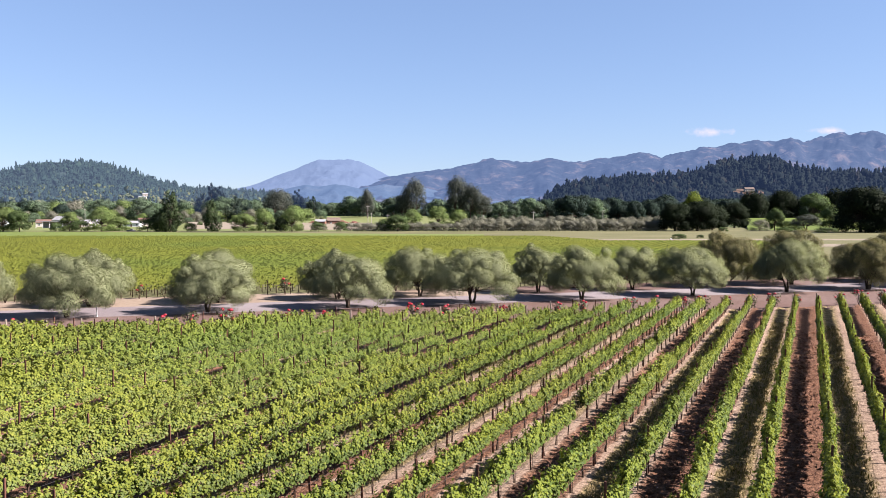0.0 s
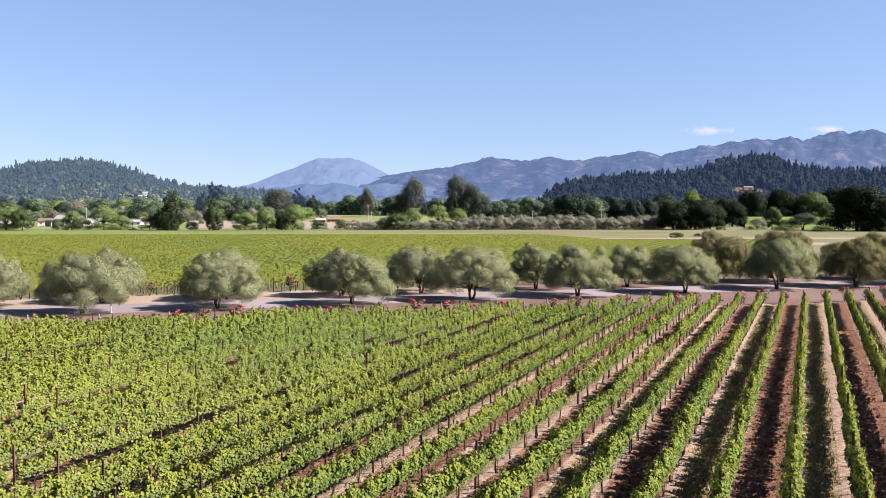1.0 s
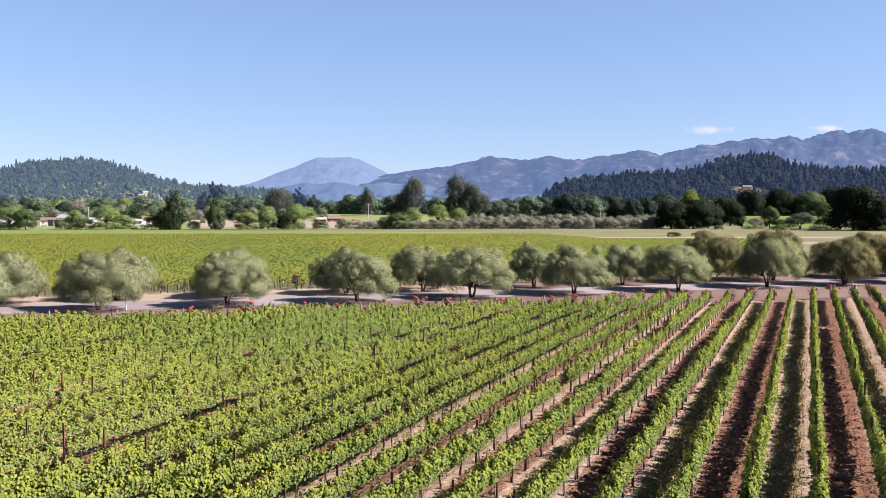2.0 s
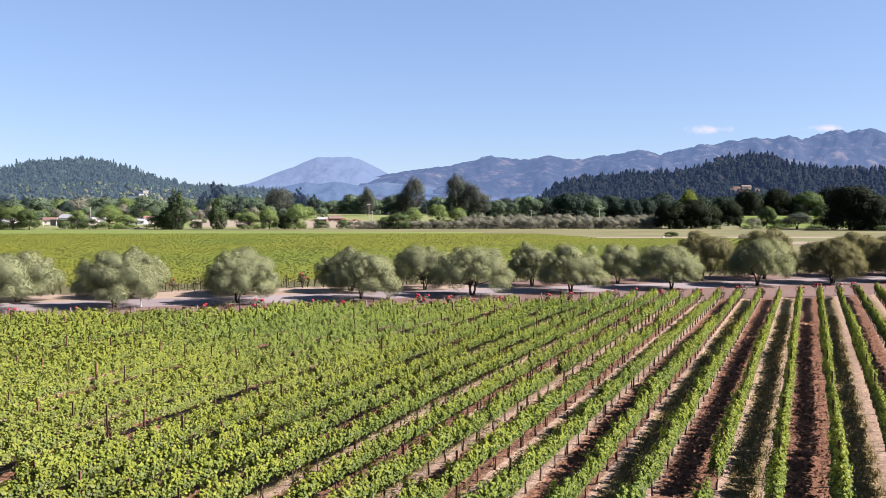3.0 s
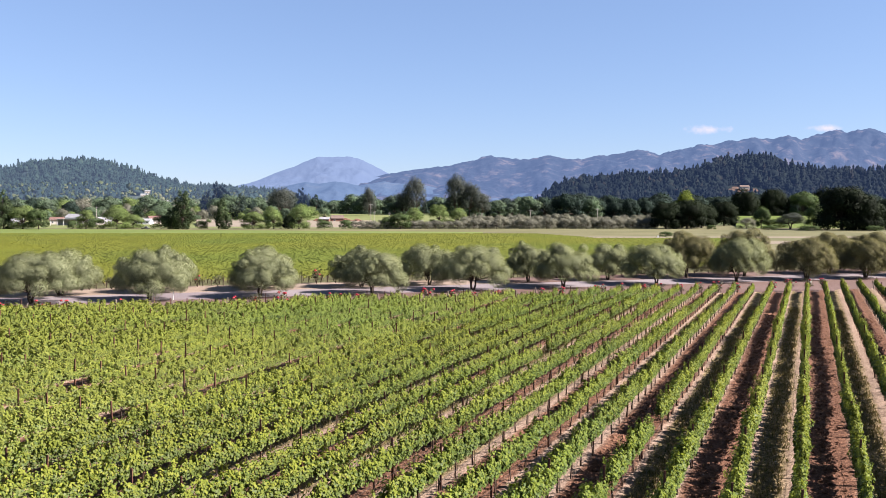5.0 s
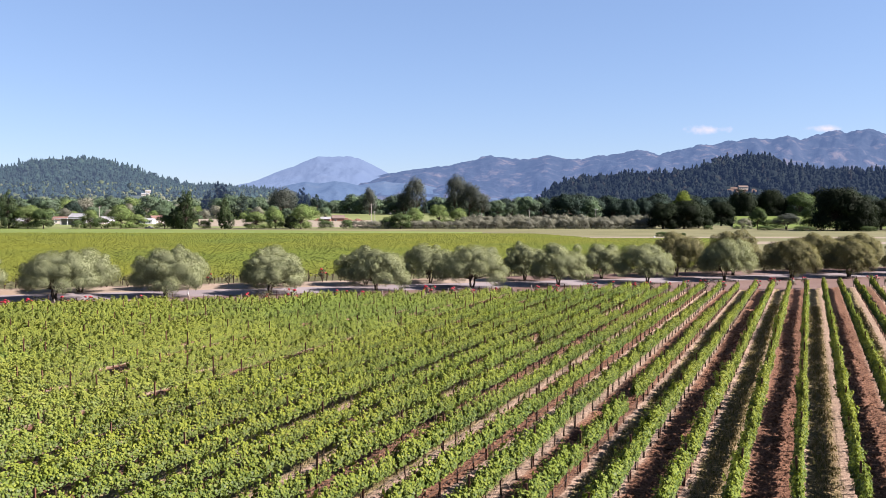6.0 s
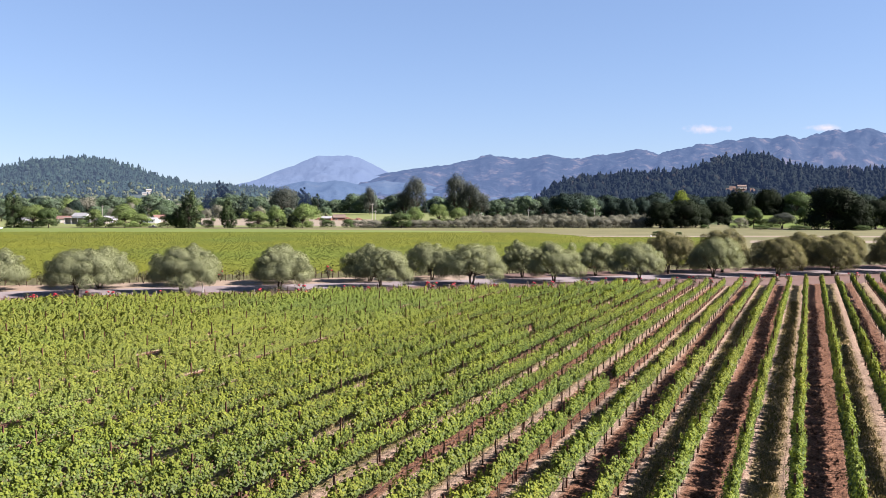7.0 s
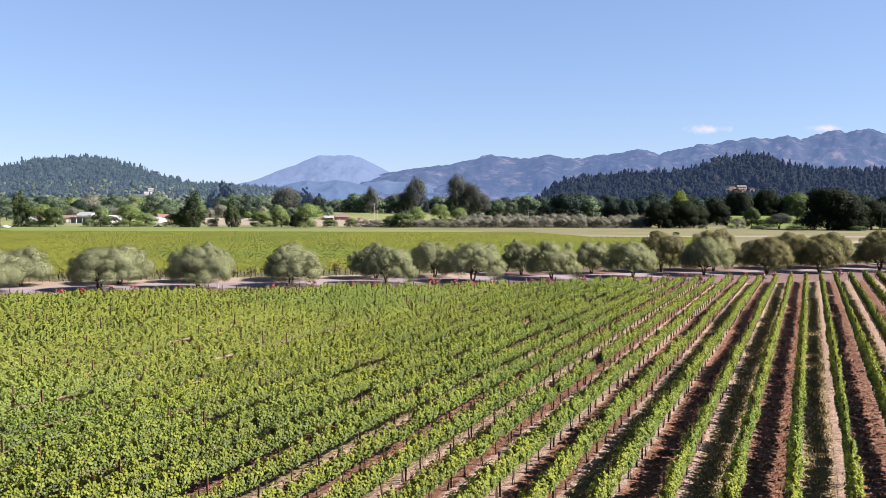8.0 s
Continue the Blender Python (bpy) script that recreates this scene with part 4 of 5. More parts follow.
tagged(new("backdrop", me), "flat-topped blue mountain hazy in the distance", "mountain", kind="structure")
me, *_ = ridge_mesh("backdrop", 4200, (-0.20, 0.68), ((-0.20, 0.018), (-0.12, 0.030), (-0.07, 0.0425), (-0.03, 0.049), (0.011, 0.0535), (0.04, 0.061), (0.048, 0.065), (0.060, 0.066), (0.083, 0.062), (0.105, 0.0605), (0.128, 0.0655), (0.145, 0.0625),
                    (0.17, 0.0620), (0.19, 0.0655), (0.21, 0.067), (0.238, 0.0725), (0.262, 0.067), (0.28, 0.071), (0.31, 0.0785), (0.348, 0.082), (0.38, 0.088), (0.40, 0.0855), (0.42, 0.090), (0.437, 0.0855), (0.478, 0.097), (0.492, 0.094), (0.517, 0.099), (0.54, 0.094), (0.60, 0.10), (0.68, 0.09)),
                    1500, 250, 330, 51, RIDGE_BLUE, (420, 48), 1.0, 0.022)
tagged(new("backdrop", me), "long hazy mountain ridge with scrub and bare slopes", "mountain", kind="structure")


def conifer(rng, tiers=5):
    """A fir one metre high: tiers of drooping boughs, each overhanging the one below, with a leaning tip."""
    n, rings = 6, []
    lean = rng.normal(0, 0.015, 2)
    for k in range(tiers):
        t = k / tiers
        r = 0.25 * (1 - t) ** 0.65 + 0.015
        for q, z in ((r, 0.05 + 0.88 * t), (r * 0.5, 0.05 + 0.88 * (t + 0.75 / tiers))):
            a = np.arange(n) * 2 * np.pi / n + rng.uniform(0, 1)
            q = q * rng.uniform(0.45, 1.5, n)
            rings.append(np.stack([q * np.cos(a) + lean[0] * z, q * np.sin(a) + lean[1] * z, z + rng.uniform(-0.035, 0.035, n)], 1))
    v = np.concatenate(rings + [np.array([[lean[0], lean[1], 1.0]])])
    f = [(m * n + i, m * n + (i + 1) % n, (m + 1) * n + (i + 1) % n) for m in range(2 * tiers - 1) for i in range(n)]
    f += [(m * n + i, (m + 1) * n + (i + 1) % n, (m + 1) * n + i) for m in range(2 * tiers - 1) for i in range(n)]
    f += [((2 * tiers - 1) * n + i, (2 * tiers - 1) * n + (i + 1) % n, len(v) - 1) for i in range(n)]
    return v, np.array(f), unit(v * np.array([[3.0, 3.0, 0]]) + np.array([[0, 0, 0.55]]) + rng.normal(0, 0.32, v.shape))


def round_top(rng):
    """A lumpy broadleaf crown for a wooded slope, one metre high, knobbed all over."""
    bm = bmesh.new()
    bmesh.ops.create_icosphere(bm, subdivisions=1, radius=0.5)
    d = unit(np.array([p.co[:] for p in bm.verts]))
    f = np.array([[p.index for p in face.verts] for face in bm.faces])
    bm.free()
    knobs = unit(rng.normal(0, 1, (9, 3)) + np.array([[0, 0, 0.3]]))
    near = np.max(d @ knobs.T, 1)
    r = (0.30 + 0.24 * np.clip((near - 0.55) / 0.45, 0, 1)) * rng.uniform(0.7, 1.3, len(d))
    v = d * r[:, None] * np.array([[1.0, 1.0, 0.95]]) + np.array([[0, 0, 0.45]])
    return v, f, unit(d + np.array([[0, 0, 0.25]]) + rng.normal(0, 0.4, d.shape))


def forest(name, V, keep, count, heights, mat, label, rng, broad=0.2):
    firs, rounds = [conifer(rng) for _ in range(10)], [round_top(rng) for _ in range(6)]
    spots = V[keep]
    out = []
    for k in range(count):
        p = spots[rng.randint(len(spots))] + np.array([rng.normal(0, 9), rng.normal(0, 9), -1.0])
        h = heights[0] + (heights[1] - heights[0]) * rng.beta(1.1, 2.4)
        v, f, lit = rounds[rng.randint(6)] if rng.rand() < broad else firs[rng.randint(10)]
        if len(v) < 45:
            h *= 0.8
        wide = h * rng.uniform(0.75, 1.25)
        out.append((v * np.array([[wide, wide, h]]) + p, f, lit))
    tagged(new(name, np_mesh(name, *joined(out), mat=mat)), label, "forest", kind="stuff")


def open_towards(V, p, reach):
    """How far each point lies from a clearing at p, opened reach metres towards the camera."""
    down = np.clip((p[:2] - V[:, :2]) @ np.array(VIEW[:2]), 0, reach)
    return np.linalg.norm(V[:, :2] + down[:, None] * np.array(VIEW[:2]) - p[:2], axis=1)


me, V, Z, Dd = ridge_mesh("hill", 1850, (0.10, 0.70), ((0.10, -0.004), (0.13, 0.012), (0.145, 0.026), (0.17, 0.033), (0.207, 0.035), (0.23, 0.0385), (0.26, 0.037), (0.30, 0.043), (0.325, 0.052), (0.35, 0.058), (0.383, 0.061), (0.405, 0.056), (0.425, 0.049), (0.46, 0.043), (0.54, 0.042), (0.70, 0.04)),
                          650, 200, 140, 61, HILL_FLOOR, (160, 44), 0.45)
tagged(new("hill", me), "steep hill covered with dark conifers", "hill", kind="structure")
CLEARING = V[np.linalg.norm(V[:, :2] - np.array(far_place(1475, 0.368)[:2]), axis=1).argmin()]
near_clearing = open_towards(V, CLEARING, 70)
me.materials.append(CUT_EARTH)
for face in me.polygons:                           # cut earth round the house in the clearing
    face.material_index = int((face.center.xy - Vector(CLEARING[:2])).length < 27)
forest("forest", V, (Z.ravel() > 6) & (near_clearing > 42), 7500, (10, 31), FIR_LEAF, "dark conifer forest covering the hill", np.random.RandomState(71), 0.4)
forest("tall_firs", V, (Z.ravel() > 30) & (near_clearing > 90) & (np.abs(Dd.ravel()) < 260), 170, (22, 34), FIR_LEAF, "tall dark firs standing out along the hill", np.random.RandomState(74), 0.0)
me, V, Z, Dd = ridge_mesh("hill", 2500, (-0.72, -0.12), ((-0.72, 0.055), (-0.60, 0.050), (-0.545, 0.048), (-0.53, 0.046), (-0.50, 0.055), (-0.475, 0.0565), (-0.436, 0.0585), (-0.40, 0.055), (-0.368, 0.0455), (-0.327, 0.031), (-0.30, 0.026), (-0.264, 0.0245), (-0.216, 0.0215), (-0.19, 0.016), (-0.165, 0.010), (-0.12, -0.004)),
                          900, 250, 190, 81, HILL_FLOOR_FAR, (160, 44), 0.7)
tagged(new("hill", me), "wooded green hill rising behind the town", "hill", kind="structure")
TOWN_HILL = [V[np.linalg.norm(V[:, :2] - np.array(far_place(d, a)[:2]), axis=1).argmin()] for d, a in ((1900, -0.362), (1960, -0.358), (1880, -0.335), (1900, -0.49))]
clear = np.min([open_towards(V, p, 60) for p in TOWN_HILL], axis=0)
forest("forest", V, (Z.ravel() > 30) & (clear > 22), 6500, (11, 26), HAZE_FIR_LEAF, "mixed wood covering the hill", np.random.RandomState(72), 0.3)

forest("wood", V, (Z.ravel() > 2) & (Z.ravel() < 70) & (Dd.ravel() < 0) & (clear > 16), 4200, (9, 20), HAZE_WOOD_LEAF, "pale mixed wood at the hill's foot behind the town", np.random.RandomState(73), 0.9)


# ---- row ends: posts and roses ----
def end_post_mesh():
    bm = bmesh.new()
    bmesh.ops.create_cone(bm, cap_ends=True, segments=8, radius1=0.075, radius2=0.068, depth=2.3)
    bmesh.ops.translate(bm, verts=bm.verts, vec=(0, 0, 1.05))
    top = [e for e in bm.edges if all(v.co.z > 2.1 for v in e.verts)]
    bmesh.ops.bevel(bm, geom=top, offset=0.015, segments=1, affect="EDGES")
    return bm_mesh("end_post", bm, POST_WOOD, False)


def marker_mesh():
    bm = bmesh.new()
    bmesh.ops.create_cone(bm, cap_ends=True, segments=8, radius1=0.06, radius2=0.06, depth=1.2)
    bmesh.ops.translate(bm, verts=bm.verts, vec=(0, 0, 0.5))
    return bm_mesh("marker_post", bm, WHITE_PAINT, False)


def bloom_mesh(rng, r):
    """A cluster of open roses in one closed, ruffled head, two whorls of petals round a heart."""
    n = 9
    a = np.arange(n) * 2 * np.pi / n
    rings = [np.stack([q * r * np.cos(a + t) * rng.uniform(0.8, 1.15, n), q * r * np.sin(a + t) * rng.uniform(0.8, 1.15, n), np.full(n, z * r) + rng.uniform(-0.12, 0.12, n) * r], 1)
             for q, z, t in ((0.45, -0.5, 0.0), (1.0, -0.05, 0.2), (0.72, 0.35, 0.4), (0.62, 0.2, 0.5), (0.3, 0.6, 0.7))]
    v = np.concatenate(rings + [np.array([[0, 0, -0.6 * r], [0, 0, 0.5 * r]])])
    f = [(5 * n, (i + 1) % n, i) for i in range(n)] + [(5 * n + 1, 4 * n + i, 4 * n + (i + 1) % n) for i in range(n)]
    for k in range(4):
        for i in range(n):
            p, q = k * n + i, k * n + (i + 1) % n
            f += [(p, q, q + n), (p, q + n, p + n)]
    return np_mesh("bloom", v, np.array(f), mat=ROSE_RED)


def rose_bush(m, kind, flowers, label, group):
    bush = thing("rose_bush", m, label, "rose bush", group)
    green, canes, spots = ROSES[kind]
    part("leaves", green, bush)
    part("stem", canes, bush)
    for k, c in enumerate(spots[:flowers]):
        part("bloom", BLOOMS[k % len(BLOOMS)], bush, Matrix.Translation(c), "deep red rose bloom")


def rose_meshes(rng):
    lobes = [(rng.normal(0, 0.25), rng.normal(0, 0.25), rng.uniform(0.55, 1.25), 0.34, 0.34, 0.34) for _ in range(7)]
    green = np_mesh("leaves", *crown(rng, lobes, 260, 0.14, 0.8, 0.3), mat=ROSE_LEAF)
    spots = []
    for _ in range(9):
        q = lobes[rng.randint(len(lobes))]
        d = unit(rng.normal(0, 1, (1, 3)) + np.array([[0, -0.3, 0.8]]))[0]
        spots.append(tuple(np.array(q[:3]) + d * 0.36))
    canes = np_mesh("stem", *joined([tube([(0, 0, -0.05), (q[0] * 0.5, q[1] * 0.5, q[2] * 0.5), q[:3]], [0.022, 0.016, 0.008], 4) for q in lobes]), mat=VINE_WOOD)
    return green, canes, spots


ROSE_LEAF = leafy("rose_leaf", [(0.0, (0.0324, 0.036, 0.018)), (0.6, (0.0576, 0.0612, 0.0252)), (1.0, (0.108, 0.072, 0.036))], 0.2, 0.5, 0.3)
rng = np.random.RandomState(91)
END_POST, MARKER = end_post_mesh(), marker_mesh()
ROSES = [rose_meshes(rng) for _ in range(4)]
BLOOMS = [bloom_mesh(rng, r) for r in (0.15, 0.12, 0.17)]
for x, y in ((-66.0, 58.8),):
    marker = new("marker_post", MARKER)
    marker.matrix_world = pose(x, y, 0, 0, 0, 0)
    tagged(marker, "white painted marker post by the farm road", "post", "marker posts")
for index in range(-51, 25):
    x = index * ROW
    y = row_end(x)
    post = new("end_post", END_POST)
    post.matrix_world = FIELD @ pose(x, y + 1.1, rng.uniform(-0.95, -0.55), rng.uniform(-9, -4), rng.normal(0, 1.5), rng.uniform(0, 90))
    tagged(post, "weathered wooden end post of a vine row", "post", "end posts")
    if rng.rand() < 0.72:
        rose_bush(FIELD @ pose(x + rng.normal(0, 0.2), y + 1.9 + rng.normal(0, 0.2), 0, 0, 0, rng.uniform(0, 360)) @ Matrix.Scale(rng.uniform(0.95, 1.25), 4), rng.randint(4), rng.randint(4, 10),
                  "rose bush with red blooms at a vine row's end", "roses at the row ends")
# roses and dark end vines at the far vineyard's edge
for index in range(-48, 13):
    x = index * ROW
    y = 139.6 + 0.876 * x - 0.8
    if rng.rand() < 0.75:
        rose_bush(pose(x, y, 0, 0, 0, rng.uniform(0, 360)) @ Matrix.Scale(rng.uniform(1.0, 1.5), 4), rng.randint(4), 3 if rng.rand() < 0.15 else 0,
                  "dark rose bush at the far vineyard's edge", "roses of the far vineyard")


# ---- town and farm at the valley's edge ----
ROOF_GREY = plain("pale_metal_roof", (0.21, 0.21, 0.205), (0.15, 0.15, 0.15), 0.5, 0.5, 0.4)
ROOF_RED = plain("red_tile_roof", (0.115, 0.068, 0.052), (0.08, 0.045, 0.036), 0.8, 0.8, 0.2)
ROOF_BROWN = plain("brown_shingle_roof", (0.1152, 0.0828, 0.0648), (0.072, 0.054, 0.0432), 0.8, 0.9, 0.2)
CREAM = plain("cream_stucco", (0.396, 0.36, 0.3024), (0.324, 0.2952, 0.252), 0.6, 0.9, 0.2)
BARN_WOOD = plain("barn_wood", (0.144, 0.0756, 0.054), (0.0792, 0.0432, 0.0324), 2.0, 0.9, 0.1)
DARK_GLASS, gn, gl, gb = material("window_glass", 0.08, 0.5)
gb.inputs["Base Color"].default_value = (0.03, 0.035, 0.04, 1)


def house(place, turn, w, d, h, rise, wall_mat, roof_mat, label):
    """A gabled house: walls, roof with eaves, door and windows of real depth."""
    ob = thing("house", Matrix.Translation(place) @ Matrix.Rotation(turn, 4, "Z"), label, "house", "houses of the town")
    bm = bmesh.new()
    p = [bm.verts.new(c) for c in ((-w / 2, -d / 2, -0.3), (w / 2, -d / 2, -0.3), (w / 2, d / 2, -0.3), (-w / 2, d / 2, -0.3),
                                   (-w / 2, -d / 2, h), (w / 2, -d / 2, h), (w / 2, d / 2, h), (-w / 2, d / 2, h), (-w / 2, 0, h + rise), (w / 2, 0, h + rise))]
    for f in ((0, 1, 5, 4), (2, 3, 7, 6), (1, 2, 6, 9, 5), (3, 0, 4, 8, 7), (4, 5, 9, 8), (6, 7, 8, 9), (3, 2, 1, 0)):
        bm.faces.new([p[i] for i in f])
    part("wall", bm_mesh("wall", bm, wall_mat), ob)
    e, t = 0.5, 0.18
    slope = rise / (d / 2)
    bits = []
    for s in (-1, 1):
        y0, z0 = s * (d / 2 + e), h - e * slope
        v = np.array([(x, y, z + o) for o in (0.02, t) for x, y, z in ((-w / 2 - e, y0, z0), (w / 2 + e, y0, z0), (w / 2 + e, 0, h + rise), (-w / 2 - e, 0, h + rise))])
        f = [(0, 1, 2, 3), (7, 6, 5, 4), (0, 4, 5, 1), (1, 5, 6, 2), (2, 6, 7, 3), (3, 7, 4, 0)]
        bits.append((v, np.array(f)))
    part("roof", np_mesh("roof", *joined(bits), mat=roof_mat), ob)
    n = max(2, int(w / 3.5))
    for k in range(n):
        x = -w / 2 + (k + 0.5) * w / n
        if k == n // 2:
            part("door", np_mesh("door", *box(x - 0.5, -d / 2 - 0.05, 0, x + 0.5, -d / 2 + 0.04, 2.1), mat=BARN_WOOD), ob)
            continue
        win = part("window", np_mesh("window", *box(x - 0.65, -d / 2 - 0.06, 0.9, x + 0.65, -d / 2 + 0.04, 2.2), mat=WHITE_PAINT), ob)
        part("pane", np_mesh("pane", *box(x - 0.55, -d / 2 - 0.075, 1.0, x + 0.55, -d / 2 - 0.05, 2.1), mat=DARK_GLASS), win)
    return ob


TOWARDS = math.atan2(ACROSS.y, ACROSS.x)           # a front that faces down the valley
for depth, a, w, d, h, rise, wall_mat, roof_mat, label, turn in (
        (600, -0.470, 9, 8, 3.2, 2.0, CREAM, ROOF_RED, "cream house with a red tiled roof", 0.2),
        (620, -0.447, 13, 9, 4.8, 2.6, WHITE_PAINT, ROOF_GREY, "large white house with a pale gabled roof", -0.3),
        (590, -0.425, 11, 7, 3.0, 1.6, CREAM, ROOF_GREY, "low cream house with a pale roof", 0.1),
        (610, -0.412, 9, 7, 3.4, 1.8, WHITE_PAINT, ROOF_GREY, "white house among bright green trees", 0.5),
        (600, -0.365, 12, 7, 2.8, 1.3, WHITE_PAINT, ROOF_GREY, "long low white house at the field edge", 0.0),
        (630, -0.352, 9, 8, 3.4, 2.4, CREAM, ROOF_RED, "cream house with a steep red roof", 0.8),
        (560, -0.520, 8, 7, 3.0, 1.6, WHITE_PAINT, ROOF_GREY, "small white house behind bright trees", 0.3),
        (620, -0.128, 9, 6, 3.2, 2.0, BARN_WOOD, ROOF_BROWN, "old brown wooden barn beside a dirt lot", 0.2),
        (615, -0.143, 7, 5, 2.6, 1.4, BARN_WOOD, ROOF_GREY, "small wooden shed with a pale roof", -0.1)):
    house(far_place(depth, a) + Vector((0, 0, 1.2 if a > -0.2 else 0.0)), TOWARDS + turn, w, d, h, rise, wall_mat, roof_mat, label)


for p, w in zip(TOWN_HILL[:3], (17, 13, 9)):
    house(Vector(p) + Vector((0, 0, 0.2)), TOWARDS + 0.2, w, 9, 4.2, 2.2, CREAM, ROOF_GREY, "pale house with a grey roof on the wooded hillside")
house(Vector(CLEARING) + Vector((0, 0, 0.5)), TOWARDS, 16, 9, 4.5, 2.5, CREAM, ROOF_BROWN, "cream house with a brown roof in a hill clearing")
house(Vector(CLEARING) + Vector((-45, 8, 1.0)), TOWARDS + 0.3, 10, 8, 4, 2, CREAM, ROOF_BROWN, "cream house among conifers on the hill")


def greenhouse(place, turn, w, d, h, bays):
    ob = thing("shade_house", Matrix.Translation(place) @ Matrix.Rotation(turn, 4, "Z"), "long white framed open shed with a flat roof", "shed")
    part("roof", np_mesh("roof", *box(-w / 2 - 0.4, -d / 2 - 0.4, h, w / 2 + 0.4, d / 2 + 0.4, h + 0.25), mat=ROOF_GREY), ob)
    leg = np_mesh("leg", *box(-0.12, -0.12, -0.2, 0.12, 0.12, h), mat=WHITE_PAINT)
    for k in range(bays + 1):
        for s in (-1, 1):
            part("leg", leg, ob, Matrix.Translation((-w / 2 + k * w / bays, s * d / 2, 0)))
    part("back_wall", np_mesh("back_wall", *box(-w / 2, d / 2 - 0.5, -0.2, w / 2, d / 2 - 0.3, h - 0.01), mat=CREAM), ob)


greenhouse(far_place(560, -0.455), TOWARDS, 22, 9, 4.2, 5)


def utility_pole(place, h, rng, wood, label):
    ob = thing("utility_pole", Matrix.Translation(place) @ Matrix.Rotation(rng.uniform(-0.4, 0.4), 4, "Z"), label, "utility pole", "utility poles")
    part("shaft", np_mesh("shaft", *tube([(0, 0, -0.3), (0, 0, h * 0.5), (0, 0, h)], [0.17, 0.15, 0.12], 8), mat=wood), ob)
    part("crossarm", np_mesh("crossarm", *box(-1.2, -0.08, h - 1.0, 1.2, 0.08, h - 0.8), mat=wood), ob)
    for k in (-1.0, -0.5, 0.5, 1.0):
        part("insulator", np_mesh("insulator", *tube([(k, 0, h - 0.8), (k, 0, h - 0.55)], [0.06, 0.05], 6), mat=WHITE_PAINT), ob)


POLE_WOOD = plain("pole_wood", (0.3024, 0.2808, 0.252), (0.216, 0.1944, 0.1728), 6.0, 0.9, 0.2)
for depth, a, h in ((560, -0.087, 15), (570, -0.083, 10), (575, -0.064, 9), (580, -0.030, 8.5), (585, 0.049, 8.5), (560, 0.086, 7), (545, 0.108, 11), (560, 0.19, 12), (620, -0.422, 13)):
    utility_pole(far_place(depth, a), h, rng, POLE_WOOD, "pale wooden utility pole with a crossarm")
for depth, a, h in ((381, 0.562, 12), (412, -0.566, 12)):
    utility_pole(far_place(depth, a), h, rng, BARK, "dark wooden utility pole at the field edge")


def parked_car(place, turn, mat, label, bed):
    """A parked car, 4.6 m long: rounded body, cabin with glass, four wheels with rims; a pickup has an open bed."""
    ob = thing("parked_car", Matrix.Translation(place) @ Matrix.Rotation(turn, 4, "Z"), label, "car", "parked cars")

    def shell(name, x0, x1, y, z0, z1, taper, m):
        bm = bmesh.new()
        bmesh.ops.create_cube(bm, size=1.0)
        for p in bm.verts:
            top = p.co.z > 0
            p.co = Vector((x0 + taper * top if p.co.x < 0 else x1 - taper * top, (p.co.y * 2) * y * (0.86 if top and taper else 1.0), z1 if top else z0))
        bmesh.ops.bevel(bm, geom=bm.edges[:], offset=0.09, segments=2, affect="EDGES")
        return part(name, bm_mesh(name, bm, m, True), ob)

    shell("body", -2.3, 2.3, 0.9, 0.32, 0.95, 0.0, mat)
    shell("cabin", -0.5 if bed else -1.5, 1.2, 0.84, 0.93, 1.62, 0.35, mat)
    for s in (-1, 1):
        part("window", np_mesh("window", *box(-0.1 if bed else -0.9, s * 0.80 - 0.03, 1.08, 0.7, s * 0.80 + 0.03, 1.42), mat=DARK_GLASS), ob)
    part("bumper", np_mesh("bumper", *box(2.26, -0.8, 0.36, 2.38, 0.8, 0.55), mat=HOSE), ob)
    for x in (-1.45, 1.45):
        for s in (-1, 1):
            wheel = part("wheel", np_mesh("wheel", *tube([(x, s * 0.70, 0.33), (x, s * 0.92, 0.33)], [0.34, 0.34], 12), mat=HOSE), ob)
            part("rim", np_mesh("rim", *tube([(x, s * 0.90, 0.33), (x, s * 0.935, 0.33)], [0.2, 0.2], 10), mat=STEEL_WIRE), wheel)


parked_car(far_place(452, -0.363), TOWARDS + 0.1, DARK_PAINT, "dark pickup parked at the field edge", True)
parked_car(far_place(417, -0.559), TOWARDS, WHITE_PAINT, "white car parked at the field edge", False)


def pump_box(place, size):
    """A small white cabinet on a slab in the meadow."""
    ob = thing("pump_box", Matrix.Translation(place) @ Matrix.Rotation(TOWARDS, 4, "Z") @ Matrix.Scale(size, 4), "small white pump cabinet in the dry meadow", "cabinet")
    bm = bmesh.new()
    bmesh.ops.create_cube(bm, size=1.0)
    bmesh.ops.scale(bm, verts=bm.verts, vec=(0.9, 0.6, 1.1))
    bmesh.ops.translate(bm, verts=bm.verts, vec=(0, 0, 0.62))
    bmesh.ops.bevel(bm, geom=bm.edges[:], offset=0.04, segments=1, affect="EDGES")
    part("cabinet", bm_mesh("cabinet", bm, WHITE_PAINT), ob)
    part("slab", np_mesh("slab", *box(-0.7, -0.5, -0.1, 0.7, 0.5, 0.08), mat=ROOF_GREY), ob)


pump_box((-47.8, 311.0, 0.0), 0.6)

# dirt lot, tracks and heaps
sheet("dirt_lot", [far_place(500, -0.165), far_place(500, -0.085), far_place(640, -0.085), far_place(640, -0.165)], 0.06, PALE_TRACK, "pale dirt lot beside the barn", rise=2.4)
